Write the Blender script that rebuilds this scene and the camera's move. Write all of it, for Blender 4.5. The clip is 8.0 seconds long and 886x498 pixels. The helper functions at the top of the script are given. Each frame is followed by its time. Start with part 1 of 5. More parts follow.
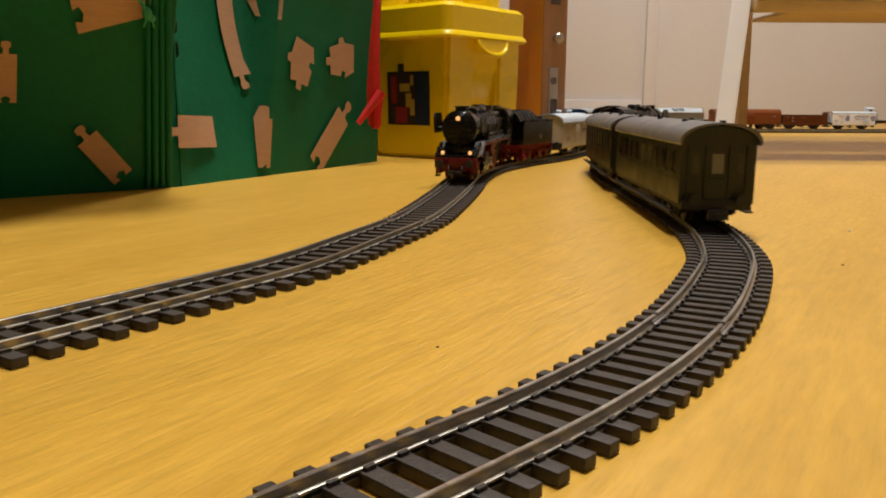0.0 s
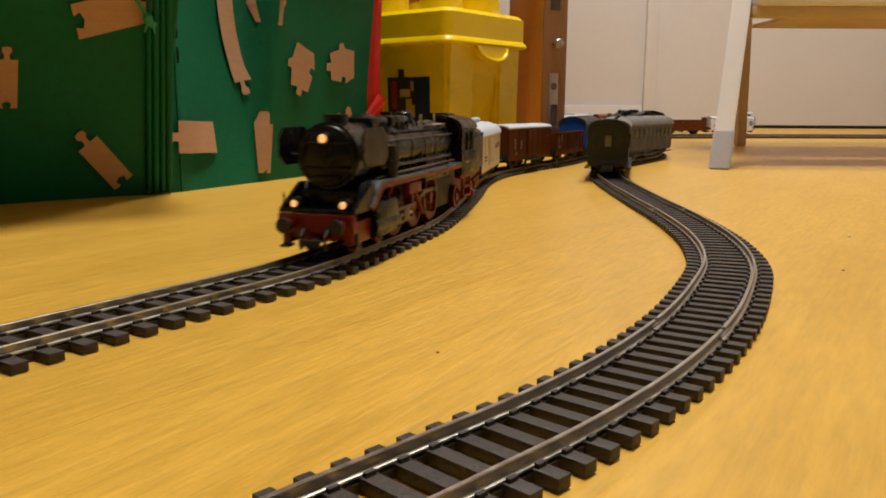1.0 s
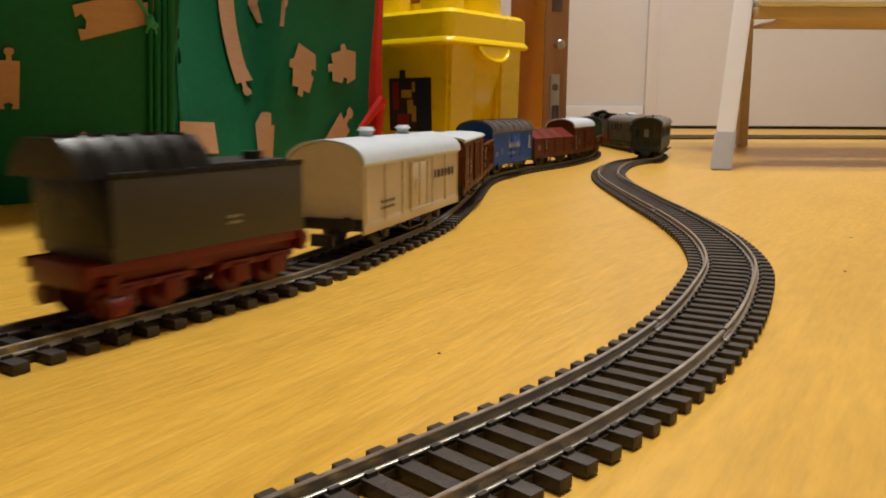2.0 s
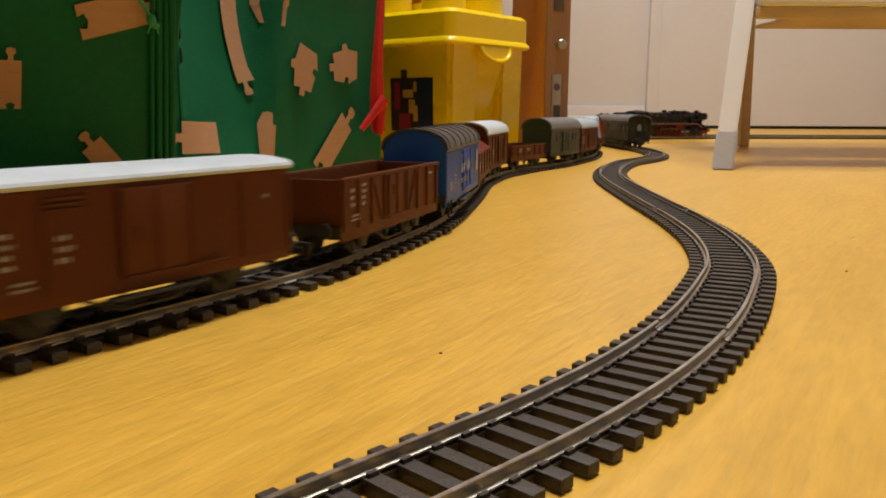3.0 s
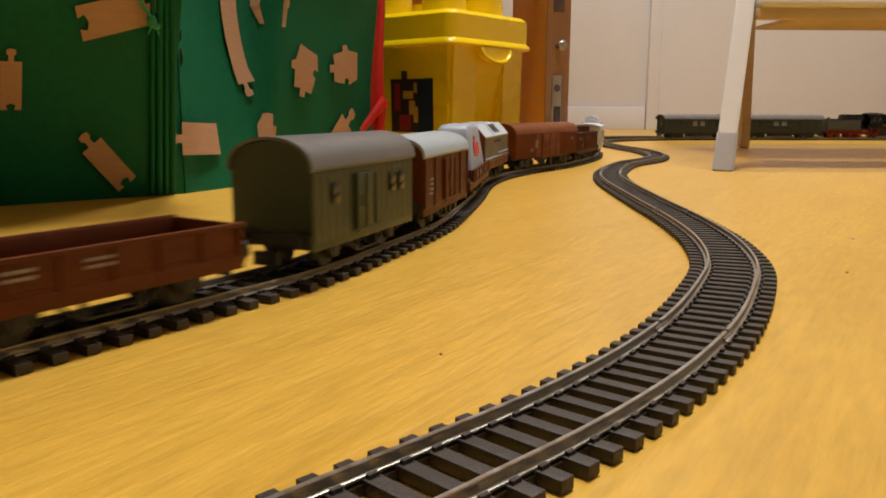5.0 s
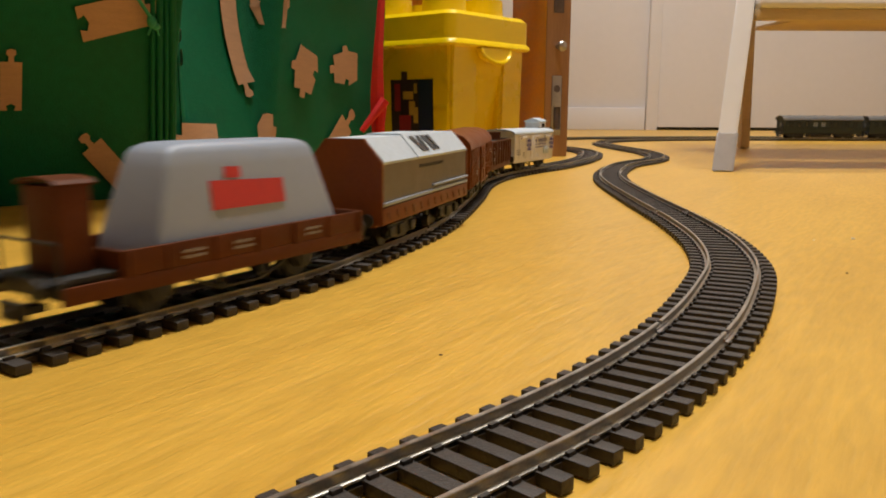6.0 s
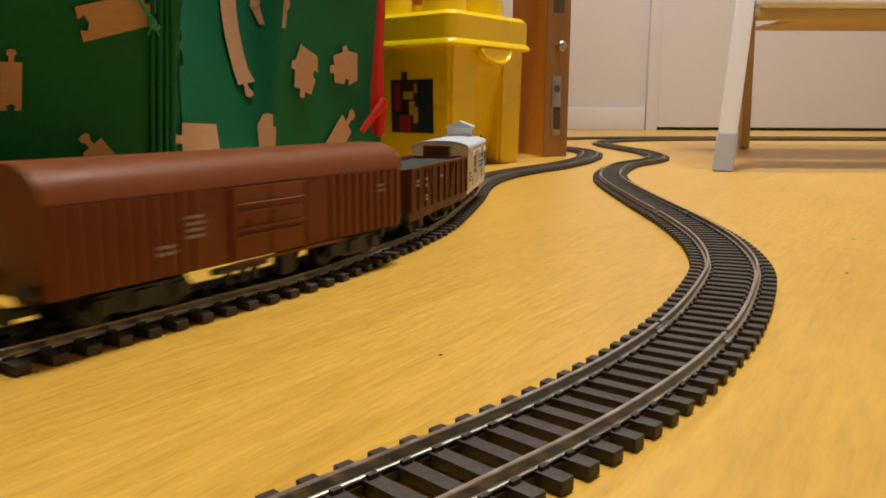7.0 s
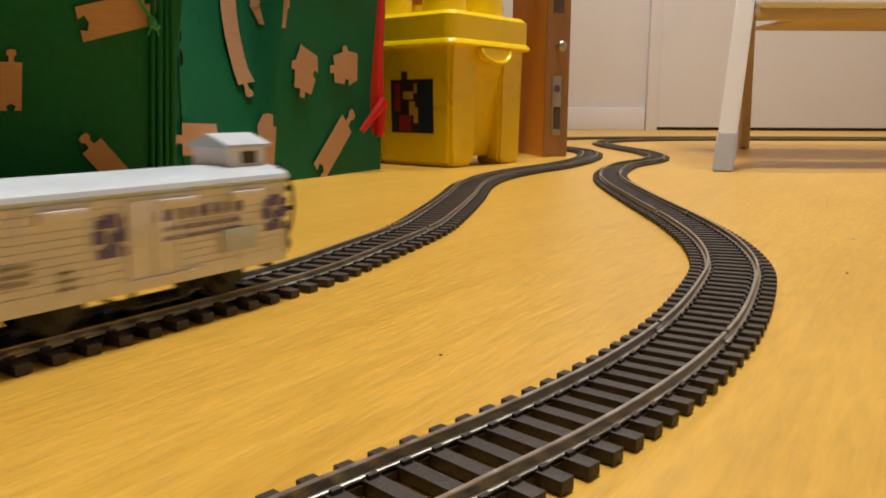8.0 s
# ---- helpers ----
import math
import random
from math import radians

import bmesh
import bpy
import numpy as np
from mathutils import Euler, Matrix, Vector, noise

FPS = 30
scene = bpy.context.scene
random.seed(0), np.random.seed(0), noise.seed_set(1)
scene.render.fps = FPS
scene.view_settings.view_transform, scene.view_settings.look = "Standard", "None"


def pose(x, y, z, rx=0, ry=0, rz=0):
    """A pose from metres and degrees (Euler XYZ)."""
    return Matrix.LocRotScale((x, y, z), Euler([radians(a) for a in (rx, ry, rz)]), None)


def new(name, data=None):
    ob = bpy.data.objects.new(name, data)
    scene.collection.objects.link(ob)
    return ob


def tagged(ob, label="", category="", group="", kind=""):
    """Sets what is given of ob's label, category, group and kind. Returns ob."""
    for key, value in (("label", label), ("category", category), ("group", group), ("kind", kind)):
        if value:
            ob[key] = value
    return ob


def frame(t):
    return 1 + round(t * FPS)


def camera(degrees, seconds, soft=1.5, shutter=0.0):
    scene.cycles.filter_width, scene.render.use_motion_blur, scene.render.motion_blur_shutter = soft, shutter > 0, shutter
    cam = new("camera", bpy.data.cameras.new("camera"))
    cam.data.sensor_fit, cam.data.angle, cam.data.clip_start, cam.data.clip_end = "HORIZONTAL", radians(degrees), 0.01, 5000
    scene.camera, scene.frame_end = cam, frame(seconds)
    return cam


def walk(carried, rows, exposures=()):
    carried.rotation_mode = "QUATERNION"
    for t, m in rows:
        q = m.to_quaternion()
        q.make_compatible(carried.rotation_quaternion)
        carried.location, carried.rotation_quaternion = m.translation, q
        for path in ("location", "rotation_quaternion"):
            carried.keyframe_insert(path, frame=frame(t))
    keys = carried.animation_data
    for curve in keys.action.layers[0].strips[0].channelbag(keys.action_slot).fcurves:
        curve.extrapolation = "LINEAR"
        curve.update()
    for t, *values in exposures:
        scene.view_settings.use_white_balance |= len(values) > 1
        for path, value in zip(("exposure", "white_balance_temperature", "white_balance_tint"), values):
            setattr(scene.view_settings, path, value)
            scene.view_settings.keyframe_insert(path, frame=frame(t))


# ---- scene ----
# camera: a phone leaning on the floor, hand lets go in the first second
F_PX, HORIZON = 1400.0, 194.0
EYE = (0.0, 0.0, 0.058)
TILT = math.degrees(math.atan((441 - HORIZON) / F_PX))
DEG = math.degrees(1 / F_PX)
cam = camera(2 * math.degrees(math.atan(784 / F_PX)), 8.0, soft=1.9, shutter=0.3)


def aim(dx, dy):
    """The camera turned so that the picture lies dx, dy off its last place."""
    return pose(*EYE, 90 - TILT + dy * DEG, 0, dx * DEG) @ pose(0, 0, 0, 0, 0, 0.3)


SWAY = [(0.0, -6.0, -13.5), (0.25, -6.0, -11.2), (0.5, -6.0, -8.8), (0.75, -5.8, -6.0), (1.0, -5.5, -4.0), (1.5, -4.5, -2.5),
        (2.2, -2.5, -2.7), (3.0, -0.5, -3.0), (3.5, 0.0, -3.0), (4.0, 0.0, -2.8), (4.5, 0.0, -2.0), (6.0, 0.0, 0.0), (8.0, 0.0, 0.0)]
walk(cam, [(t, aim(dx, dy)) for t, dx, dy in SWAY])

# ---- light: two warm ceiling lamps, the rest is bounced ----
scene.view_settings.exposure = 0.0
world = bpy.data.worlds.new("world")
scene.world = world
world.use_nodes = True
world.node_tree.nodes["Background"].inputs[0].default_value = (0.9, 0.75, 0.6, 1)
world.node_tree.nodes["Background"].inputs[1].default_value = 0.02
LAMPS = [((0.08, 0.52, 2.36), 40), ((0.56, 1.30, 2.36), 24)]
for place, watts in LAMPS:
    lamp = bpy.data.lights.new("ceiling_lamp_light", "AREA")
    lamp.shape, lamp.size, lamp.energy, lamp.color = "DISK", 0.32, watts, (1.0, 0.965, 0.91)
    new("ceiling_lamp_light", lamp).matrix_basis = pose(place[0], place[1], place[2] - 0.075)

MM = 0.001


# ---- materials ----
def material(name, color, rough=0.5, metal=0.0, grain=0.0, grain_scale=60.0, bump=0.0, bump_scale=400.0, spec=0.5, stretch=(1, 1, 1), random_amount=0.0, coat=0.0):
    """A surface with colour variation at two scales and fine relief, in object space."""
    m = bpy.data.materials.new(name)
    m.use_nodes = True
    n, l = m.node_tree.nodes, m.node_tree.links
    b = n["Principled BSDF"]
    b.inputs["Roughness"].default_value, b.inputs["Metallic"].default_value = rough, metal
    b.inputs["Specular IOR Level"].default_value = spec
    b.inputs["Coat Weight"].default_value = coat
    b.inputs["Base Color"].default_value = (*color, 1)
    tc, mp = n.new("ShaderNodeTexCoord"), n.new("ShaderNodeMapping")
    l.new(tc.outputs["Object"], mp.inputs[0])
    mp.inputs["Scale"].default_value = stretch
    if grain:
        a, c = n.new("ShaderNodeTexNoise"), n.new("ShaderNodeTexNoise")
        a.inputs["Scale"].default_value, c.inputs["Scale"].default_value = grain_scale, grain_scale * 7
        a.inputs["Detail"].default_value = c.inputs["Detail"].default_value = 4
        l.new(mp.outputs[0], a.inputs["Vector"]), l.new(mp.outputs[0], c.inputs["Vector"])
        add = n.new("ShaderNodeMath")
        add.operation = "ADD"
        l.new(a.outputs[0], add.inputs[0]), l.new(c.outputs[0], add.inputs[1])
        r = n.new("ShaderNodeMapRange")
        r.inputs[1].default_value, r.inputs[2].default_value = 0.65, 1.35
        r.inputs[3].default_value, r.inputs[4].default_value = 1 - grain, 1 + grain
        l.new(add.outputs[0], r.inputs[0])
        last = r.outputs[0]
        if random_amount:
            info, q, mul = n.new("ShaderNodeObjectInfo"), n.new("ShaderNodeMapRange"), n.new("ShaderNodeMath")
            q.inputs[3].default_value, q.inputs[4].default_value = 1 - random_amount, 1 + random_amount
            mul.operation = "MULTIPLY"
            l.new(info.outputs["Random"], q.inputs[0]), l.new(q.outputs[0], mul.inputs[0]), l.new(last, mul.inputs[1])
            last = mul.outputs[0]
        mix = n.new("ShaderNodeVectorMath")
        mix.operation = "SCALE"
        mix.inputs[0].default_value = color
        l.new(last, mix.inputs["Scale"])
        l.new(mix.outputs[0], b.inputs["Base Color"])
        rr = n.new("ShaderNodeMapRange")
        rr.inputs[1].default_value, rr.inputs[2].default_value = 0.3, 0.7
        rr.inputs[3].default_value, rr.inputs[4].default_value = max(rough - 0.08, 0.02), min(rough + 0.1, 1)
        l.new(a.outputs[0], rr.inputs[0]), l.new(rr.outputs[0], b.inputs["Roughness"])
    if bump:
        d, h = n.new("ShaderNodeTexNoise"), n.new("ShaderNodeBump")
        d.inputs["Scale"].default_value, d.inputs["Detail"].default_value = bump_scale, 5
        l.new(mp.outputs[0], d.inputs["Vector"]), l.new(d.outputs[0], h.inputs["Height"])
        h.inputs["Strength"].default_value, h.inputs["Distance"].default_value = bump, 0.001
        l.new(h.outputs[0], b.inputs["Normal"])
    return m


def glowing(name, color, strength):
    m = bpy.data.materials.new(name)
    m.use_nodes = True
    b = m.node_tree.nodes["Principled BSDF"]
    b.inputs["Base Color"].default_value = (*color, 1)
    b.inputs["Emission Color"].default_value, b.inputs["Emission Strength"].default_value = (*color, 1), strength
    return m


def wood_floor():
    """Varnished light boards: long grain, pores and a slow change of tone."""
    m = bpy.data.materials.new("varnished_floor")
    m.use_nodes = True
    n, l = m.node_tree.nodes, m.node_tree.links
    b = n["Principled BSDF"]
    tc, mp, mp2 = n.new("ShaderNodeTexCoord"), n.new("ShaderNodeMapping"), n.new("ShaderNodeMapping")
    info = n.new("ShaderNodeObjectInfo")
    shift = n.new("ShaderNodeVectorMath")
    shift.operation = "ADD"
    jump = n.new("ShaderNodeVectorMath")
    jump.operation = "SCALE"
    jump.inputs[0].default_value = (7.0, 13.0, 3.0)
    l.new(info.outputs["Random"], jump.inputs["Scale"])
    l.new(tc.outputs["Object"], shift.inputs[0]), l.new(jump.outputs[0], shift.inputs[1])
    l.new(shift.outputs[0], mp.inputs[0]), l.new(shift.outputs[0], mp2.inputs[0])
    mp.inputs["Scale"].default_value, mp2.inputs["Scale"].default_value = (2.6, 14, 1), (75, 430, 1)
    big, fine = n.new("ShaderNodeTexNoise"), n.new("ShaderNodeTexNoise")
    big.inputs["Scale"].default_value, big.inputs["Detail"].default_value, big.inputs["Distortion"].default_value = 2.2, 6, 1.2
    fine.inputs["Scale"].default_value, fine.inputs["Detail"].default_value = 1.0, 3
    l.new(mp.outputs[0], big.inputs["Vector"]), l.new(mp2.outputs[0], fine.inputs["Vector"])
    ramp = n.new("ShaderNodeValToRGB")
    ramp.color_ramp.elements[0].position, ramp.color_ramp.elements[0].color = 0.3, (0.575, 0.330, 0.043, 1)
    ramp.color_ramp.elements[1].position, ramp.color_ramp.elements[1].color = 0.7, (0.650, 0.385, 0.057, 1)
    l.new(big.outputs[0], ramp.inputs[0])
    pore = n.new("ShaderNodeMapRange")
    pore.inputs[1].default_value, pore.inputs[2].default_value, pore.inputs[3].default_value, pore.inputs[4].default_value = 0.30, 0.66, 0.89, 1.06
    l.new(fine.outputs[0], pore.inputs[0])
    mp3, streak, line = n.new("ShaderNodeMapping"), n.new("ShaderNodeTexNoise"), n.new("ShaderNodeMapRange")
    mp3.inputs["Scale"].default_value = (16, 210, 1)
    streak.inputs["Scale"].default_value, streak.inputs["Detail"].default_value, streak.inputs["Distortion"].default_value = 1.0, 4, 0.6
    line.inputs[1].default_value, line.inputs[2].default_value, line.inputs[3].default_value, line.inputs[4].default_value = 0.28, 0.62, 0.95, 1.02
    l.new(shift.outputs[0], mp3.inputs[0]), l.new(mp3.outputs[0], streak.inputs["Vector"]), l.new(streak.outputs[0], line.inputs[0])
    tone = n.new("ShaderNodeMapRange")
    tone.inputs[3].default_value, tone.inputs[4].default_value = 0.96, 1.05
    l.new(info.outputs["Random"], tone.inputs[0])
    mul, sc = n.new("ShaderNodeMath"), n.new("ShaderNodeVectorMath")
    mul.operation, sc.operation = "MULTIPLY", "SCALE"
    both = n.new("ShaderNodeMath")
    both.operation = "MULTIPLY"
    l.new(pore.outputs[0], both.inputs[0]), l.new(line.outputs[0], both.inputs[1])
    l.new(both.outputs[0], mul.inputs[0]), l.new(tone.outputs[0], mul.inputs[1])
    l.new(ramp.outputs[0], sc.inputs[0]), l.new(mul.outputs[0], sc.inputs["Scale"])
    l.new(sc.outputs[0], b.inputs["Base Color"])
    b.inputs["Roughness"].default_value = 0.36
    bump = n.new("ShaderNodeBump")
    bump.inputs["Strength"].default_value, bump.inputs["Distance"].default_value = 0.7, 0.0007
    l.new(fine.outputs[0], bump.inputs["Height"]), l.new(bump.outputs[0], b.inputs["Normal"])
    return m


FLOOR = wood_floor()
# darkened wall colour for the two unseen sides, holds back bounced light
WALL_LOW_BOUNCE = material("wall_paint_low_bounce", (0.30, 0.27, 0.25), 0.8, grain=0.04, grain_scale=5, bump=0.15)
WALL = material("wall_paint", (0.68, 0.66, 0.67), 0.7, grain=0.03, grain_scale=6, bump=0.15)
DOOR_WHITE = material("door_lacquer", (0.66, 0.64, 0.655), 0.4, grain=0.02, grain_scale=8)
CEILING = material("ceiling_paint", (0.82, 0.80, 0.77), 0.8, grain=0.02, grain_scale=5)
SLEEPER = material("sleeper_plastic", (0.036, 0.027, 0.021), 0.55, grain=0.25, grain_scale=300, bump=0.3, bump_scale=1500, random_amount=0.15)
RAIL = material("rail_nickel_silver", (0.43, 0.41, 0.37), 0.36, metal=1.0, grain=0.2, grain_scale=200)
BAG = material("green_fabric", (0.002, 0.115, 0.050), 0.55, spec=0.2, grain=0.12, grain_scale=30, bump=0.5, bump_scale=900)
BAG_PRINT = material("printed_wood_tone", (0.46, 0.27, 0.16), 0.62, grain=0.12, grain_scale=70, stretch=(1, 1, 6))
CORD = material("green_cord", (0.03, 0.30, 0.16), 0.6, grain=0.15, grain_scale=300, bump=0.4, bump_scale=2500)
YELLOW = material("yellow_plastic", (0.86, 0.615, 0.001), 0.30, grain=0.02, grain_scale=20)
RED_CLOTH = material("red_ribbon", (0.60, 0.010, 0.010), 0.55, grain=0.2, grain_scale=120, bump=0.4, bump_scale=1500)
STICKER_BLUE = material("sticker_blue", (0.012, 0.020, 0.075), 0.4, grain=0.1)
STICKER_DARK = material("sticker_dark", (0.035, 0.02, 0.025), 0.4, grain=0.3, grain_scale=90)
STICKER_RED = material("sticker_red", (0.28, 0.02, 0.03), 0.4, grain=0.2, grain_scale=90)
STICKER_CREAM = material("sticker_cream", (0.45, 0.30, 0.06), 0.4, grain=0.15, grain_scale=90)
ORANGE_WOOD = material("orange_wood", (0.78, 0.37, 0.025), 0.4, grain=0.12, grain_scale=9, stretch=(8, 8, 0.7))
EDGE_WOOD = material("edge_wood", (0.36, 0.19, 0.095), 0.5, grain=0.14, grain_scale=12, stretch=(8, 8, 0.7))
STEEL = material("dull_steel", (0.45, 0.43, 0.42), 0.35, metal=1.0, grain=0.1)
DARK_PICTURE = material("dark_picture", (0.10, 0.075, 0.075), 0.45, grain=0.4, grain_scale=120)
WHITE_LACQUER = material("white_lacquer", (0.83, 0.815, 0.82), 0.35, grain=0.02, grain_scale=10)
TAN_WOOD = material("tan_wood", (0.60, 0.46, 0.28), 0.5, grain=0.1, grain_scale=15, stretch=(1, 8, 8))
GREY_RUBBER = material("grey_plastic", (0.46, 0.46, 0.50), 0.5, grain=0.05)
BLACK = material("black_paint", (0.004, 0.004, 0.0045), 0.27, spec=0.25, grain=0.25, grain_scale=120, bump=0.02, bump_scale=2500)
TENDER_GREY = material("dull_tender_grey", (0.045, 0.044, 0.038), 0.42, spec=0.4, grain=0.15, grain_scale=120)
PLATE_GREY = material("worn_grey_plate", (0.075, 0.078, 0.085), 0.30, grain=0.3, grain_scale=150)
BLACK_MATT = material("black_plastic", (0.014, 0.013, 0.012), 0.55, grain=0.3, grain_scale=200)
FRAME_RED = material("frame_red", (0.135, 0.006, 0.004), 0.40, spec=0.35, grain=0.15, grain_scale=150)
OX = material("brown_red_wagon_paint", (0.108, 0.028, 0.006), 0.5, spec=0.2, grain=0.16, grain_scale=90, bump=0.2, bump_scale=2500)
OX_DARK = material("dark_brown_wagon_paint", (0.098, 0.026, 0.006), 0.5, spec=0.2, grain=0.16, grain_scale=90, bump=0.2, bump_scale=2500)
RUST = material("rust_brown_plastic", (0.17, 0.045, 0.008), 0.45, spec=0.25, grain=0.1, grain_scale=90)
LID_RED = material("faded_red_lid", (0.135, 0.019, 0.012), 0.55, spec=0.15, grain=0.15, grain_scale=120)
ROOF_WHITE = material("white_roof", (0.50, 0.57, 0.64), 0.5, grain=0.08, grain_scale=60)
ROOF_BLUEGREY = material("blue_grey_roof", (0.34, 0.40, 0.45), 0.45, grain=0.08, grain_scale=60)
ROOF_DARK = material("dark_grey_roof", (0.048, 0.049, 0.052), 0.42, grain=0.15, grain_scale=60)
ROOF_GREY = material("grey_roof", (0.13, 0.13, 0.13), 0.42, grain=0.12, grain_scale=60)
BLUE = material("blue_wagon_paint", (0.010, 0.082, 0.50), 0.42, spec=0.25, grain=0.1, grain_scale=70)
CREAM = material("cream_wagon_paint", (0.60, 0.53, 0.42), 0.5, grain=0.07, grain_scale=80)
PALE = material("pale_planks", (0.76, 0.74, 0.74), 0.5, grain=0.1, grain_scale=80)
GREEN_OLD = material("dark_green_paint", (0.030, 0.045, 0.020), 0.38, grain=0.12, grain_scale=90)
GREEN_DEEP = material("coach_green", (0.012, 0.016, 0.008), 0.42, grain=0.12, grain_scale=90)
GREY_HOOD = material("grey_hood_plastic", (0.31, 0.36, 0.45), 0.4, grain=0.04, grain_scale=60)
GREY_SIDE = material("worn_grey_side", (0.14, 0.12, 0.088), 0.45, grain=0.12, grain_scale=90)
ASH = material("grey_gravel_load", (0.034, 0.038, 0.038), 0.9, grain=0.5, grain_scale=500, bump=1.0, bump_scale=900)
INK_WHITE = material("white_lettering", (0.48, 0.48, 0.47), 0.6, grain=0.15, grain_scale=900)
INK_RED = material("red_lettering", (0.55, 0.035, 0.030), 0.5, grain=0.1, grain_scale=400)
INK_BLUE = material("violet_blue_lettering", (0.12, 0.10, 0.32), 0.5, grain=0.25, grain_scale=400)
INK_DARK = material("dark_lettering", (0.05, 0.05, 0.055), 0.5, grain=0.1)
GLASS_DARK = material("dark_pane", (0.02, 0.022, 0.02), 0.08)
PANE_LIGHT = material("pale_pane", (0.17, 0.17, 0.15), 0.15)
LAMP_GLOW = glowing("headlamp_glow", (1.0, 0.50, 0.17), 0.9)
SHADE = glowing("lamp_shade", (1.0, 0.85, 0.65), 3.0)
ROD_STEEL = material("oily_rod_steel", (0.12, 0.09, 0.08), 0.4, metal=0.7, grain=0.15, grain_scale=200)
SPECK = material("crumb", (0.75, 0.68, 0.55), 0.6, grain=0.2, grain_scale=900)
KNOT = material("dark_fleck", (0.16, 0.08, 0.03), 0.6, grain=0.2, grain_scale=900)


# ---- mesh helpers: all sizes here in millimetres ----
def box(bm, x0, x1, y0, y1, z0, z1, bevel=0.0):
    r = bmesh.ops.create_cube(bm, size=1.0)
    bmesh.ops.scale(bm, vec=(x1 - x0, y1 - y0, z1 - z0), verts=r["verts"])
    bmesh.ops.translate(bm, vec=((x0 + x1) / 2, (y0 + y1) / 2, (z0 + z1) / 2), verts=r["verts"])
    if bevel:
        edges = list({e for v in r["verts"] for e in v.link_edges})
        bmesh.ops.bevel(bm, geom=edges, offset=bevel, segments=2, affect="EDGES", profile=0.6)


def rod(bm, a, b, r0, r1=None, n=12, cap=True):
    a, b = Vector(a), Vector(b)
    d = b - a
    m = Matrix.Translation((a + b) / 2) @ d.to_track_quat("Z", "Y").to_matrix().to_4x4()
    bmesh.ops.create_cone(bm, cap_ends=cap, segments=n, radius1=r0, radius2=r0 if r1 is None else r1, depth=d.length, matrix=m)


def ball(bm, c, r, sx=1, sy=1, sz=1, n=12):
    bmesh.ops.create_uvsphere(bm, u_segments=n, v_segments=max(6, n // 2), radius=r, matrix=Matrix.Translation(c) @ Matrix.Diagonal((sx, sy, sz, 1)))


def extrude(bm, profile, x0, x1, axis="x"):
    """A prism of a closed outline (pairs across and up) from x0 to x1 along x, or along y."""
    def put(u, w, s):
        return bm.verts.new((s, u, w) if axis == "x" else (u, s, w))
    a, b = [put(u, w, x0) for u, w in profile], [put(u, w, x1) for u, w in profile]
    k = len(profile)
    bm.faces.new(a), bm.faces.new(b[::-1])
    for i in range(k):
        bm.faces.new((a[i], b[i], b[(i + 1) % k], a[(i + 1) % k]))


def finish(bm, smooth=35):
    bmesh.ops.recalc_face_normals(bm, faces=bm.faces[:])
    for e in bm.edges:
        e.smooth = len(e.link_faces) == 2 and e.calc_face_angle(0) < radians(smooth)
    for f in bm.faces:
        f.smooth = True


def mesh_of(name, bm, mat, scale=MM):
    finish(bm)
    bmesh.ops.scale(bm, vec=(scale, scale, scale), verts=bm.verts[:])
    me = bpy.data.meshes.new(name)
    bm.to_mesh(me)
    bm.free()
    me.materials.append(mat)
    return me


def part(name, bm, mat, parent, label="", at=None):
    ob = new(name, mesh_of(name, bm, mat))
    ob.parent = parent
    if at is not None:
        ob.matrix_basis = at
    return tagged(ob, label)


def quick(name, mat, parent, label, *shapes, at=None):
    """A part from shape calls: each is a function and its arguments."""
    bm = bmesh.new()
    for fn, *a in shapes:
        fn(bm, *a)
    return part(name, bm, mat, parent, label, at)


def thing(name, label, category, group="", at=None):
    ob = new(name)
    ob.empty_display_size = 0.02
    if at is not None:
        ob.matrix_basis = at
    return tagged(ob, label, category, group)


def structure(name, label, bm, mat, category="", scale=MM):
    return tagged(new(name, mesh_of(name, bm, mat, scale)), label, category or name.split("_")[0], kind="structure")


# ---- the room ----
XL, XR, YB, YF, TOP = -1500, 2700, -2300, 2450, 2400
bm = bmesh.new()
box(bm, XL - 100, XR + 100, YB - 100, YF + 100, -60, -3)
subfloor = structure("floor", "light varnished wooden floor of long boards", bm, FLOOR, "floor")
# west and south walls are out of view, coloured dark to lower the bounce
bm = bmesh.new()
box(bm, XL - 100, XL, YB, YF, -60, TOP)
structure("wall_west", "unseen plain wall, darkened to cut bounced light", bm, WALL_LOW_BOUNCE)
bm = bmesh.new()
box(bm, XR, XR + 100, YB, YF, -60, TOP)
structure("wall_east", "plain off-white painted wall", bm, WALL)
bm = bmesh.new()
box(bm, XL - 100, XR + 100, YB - 100, YB, -60, TOP)
structure("wall_south", "unseen plain wall, darkened to cut bounced light", bm, WALL_LOW_BOUNCE)
bm = bmesh.new()
box(bm, XL - 100, XR + 100, YF, YF + 100, -60, TOP)
structure("wall_north", "off-white painted wall behind built-in doors", bm, WALL)
bm = bmesh.new()
box(bm, XL - 100, XR + 100, YB - 100, YF + 100, TOP, TOP + 60)
structure("ceiling", "plain white ceiling", bm, CEILING)

# boards of the floor, laid a little askew to the walls and cut where they meet them
BOARD_TURN = 58.0


def clip_outline(pts, axis, limit, keep_below):
    out = []
    for p, q in zip(pts, pts[1:] + pts[:1]):
        inside_p, inside_q = (p[axis] <= limit) == keep_below, (q[axis] <= limit) == keep_below
        if inside_p:
            out.append(p)
        if inside_p != inside_q:
            k = (limit - p[axis]) / (q[axis] - p[axis])
            out.append((p[0] + k * (q[0] - p[0]), p[1] + k * (q[1] - p[1])))
    return out


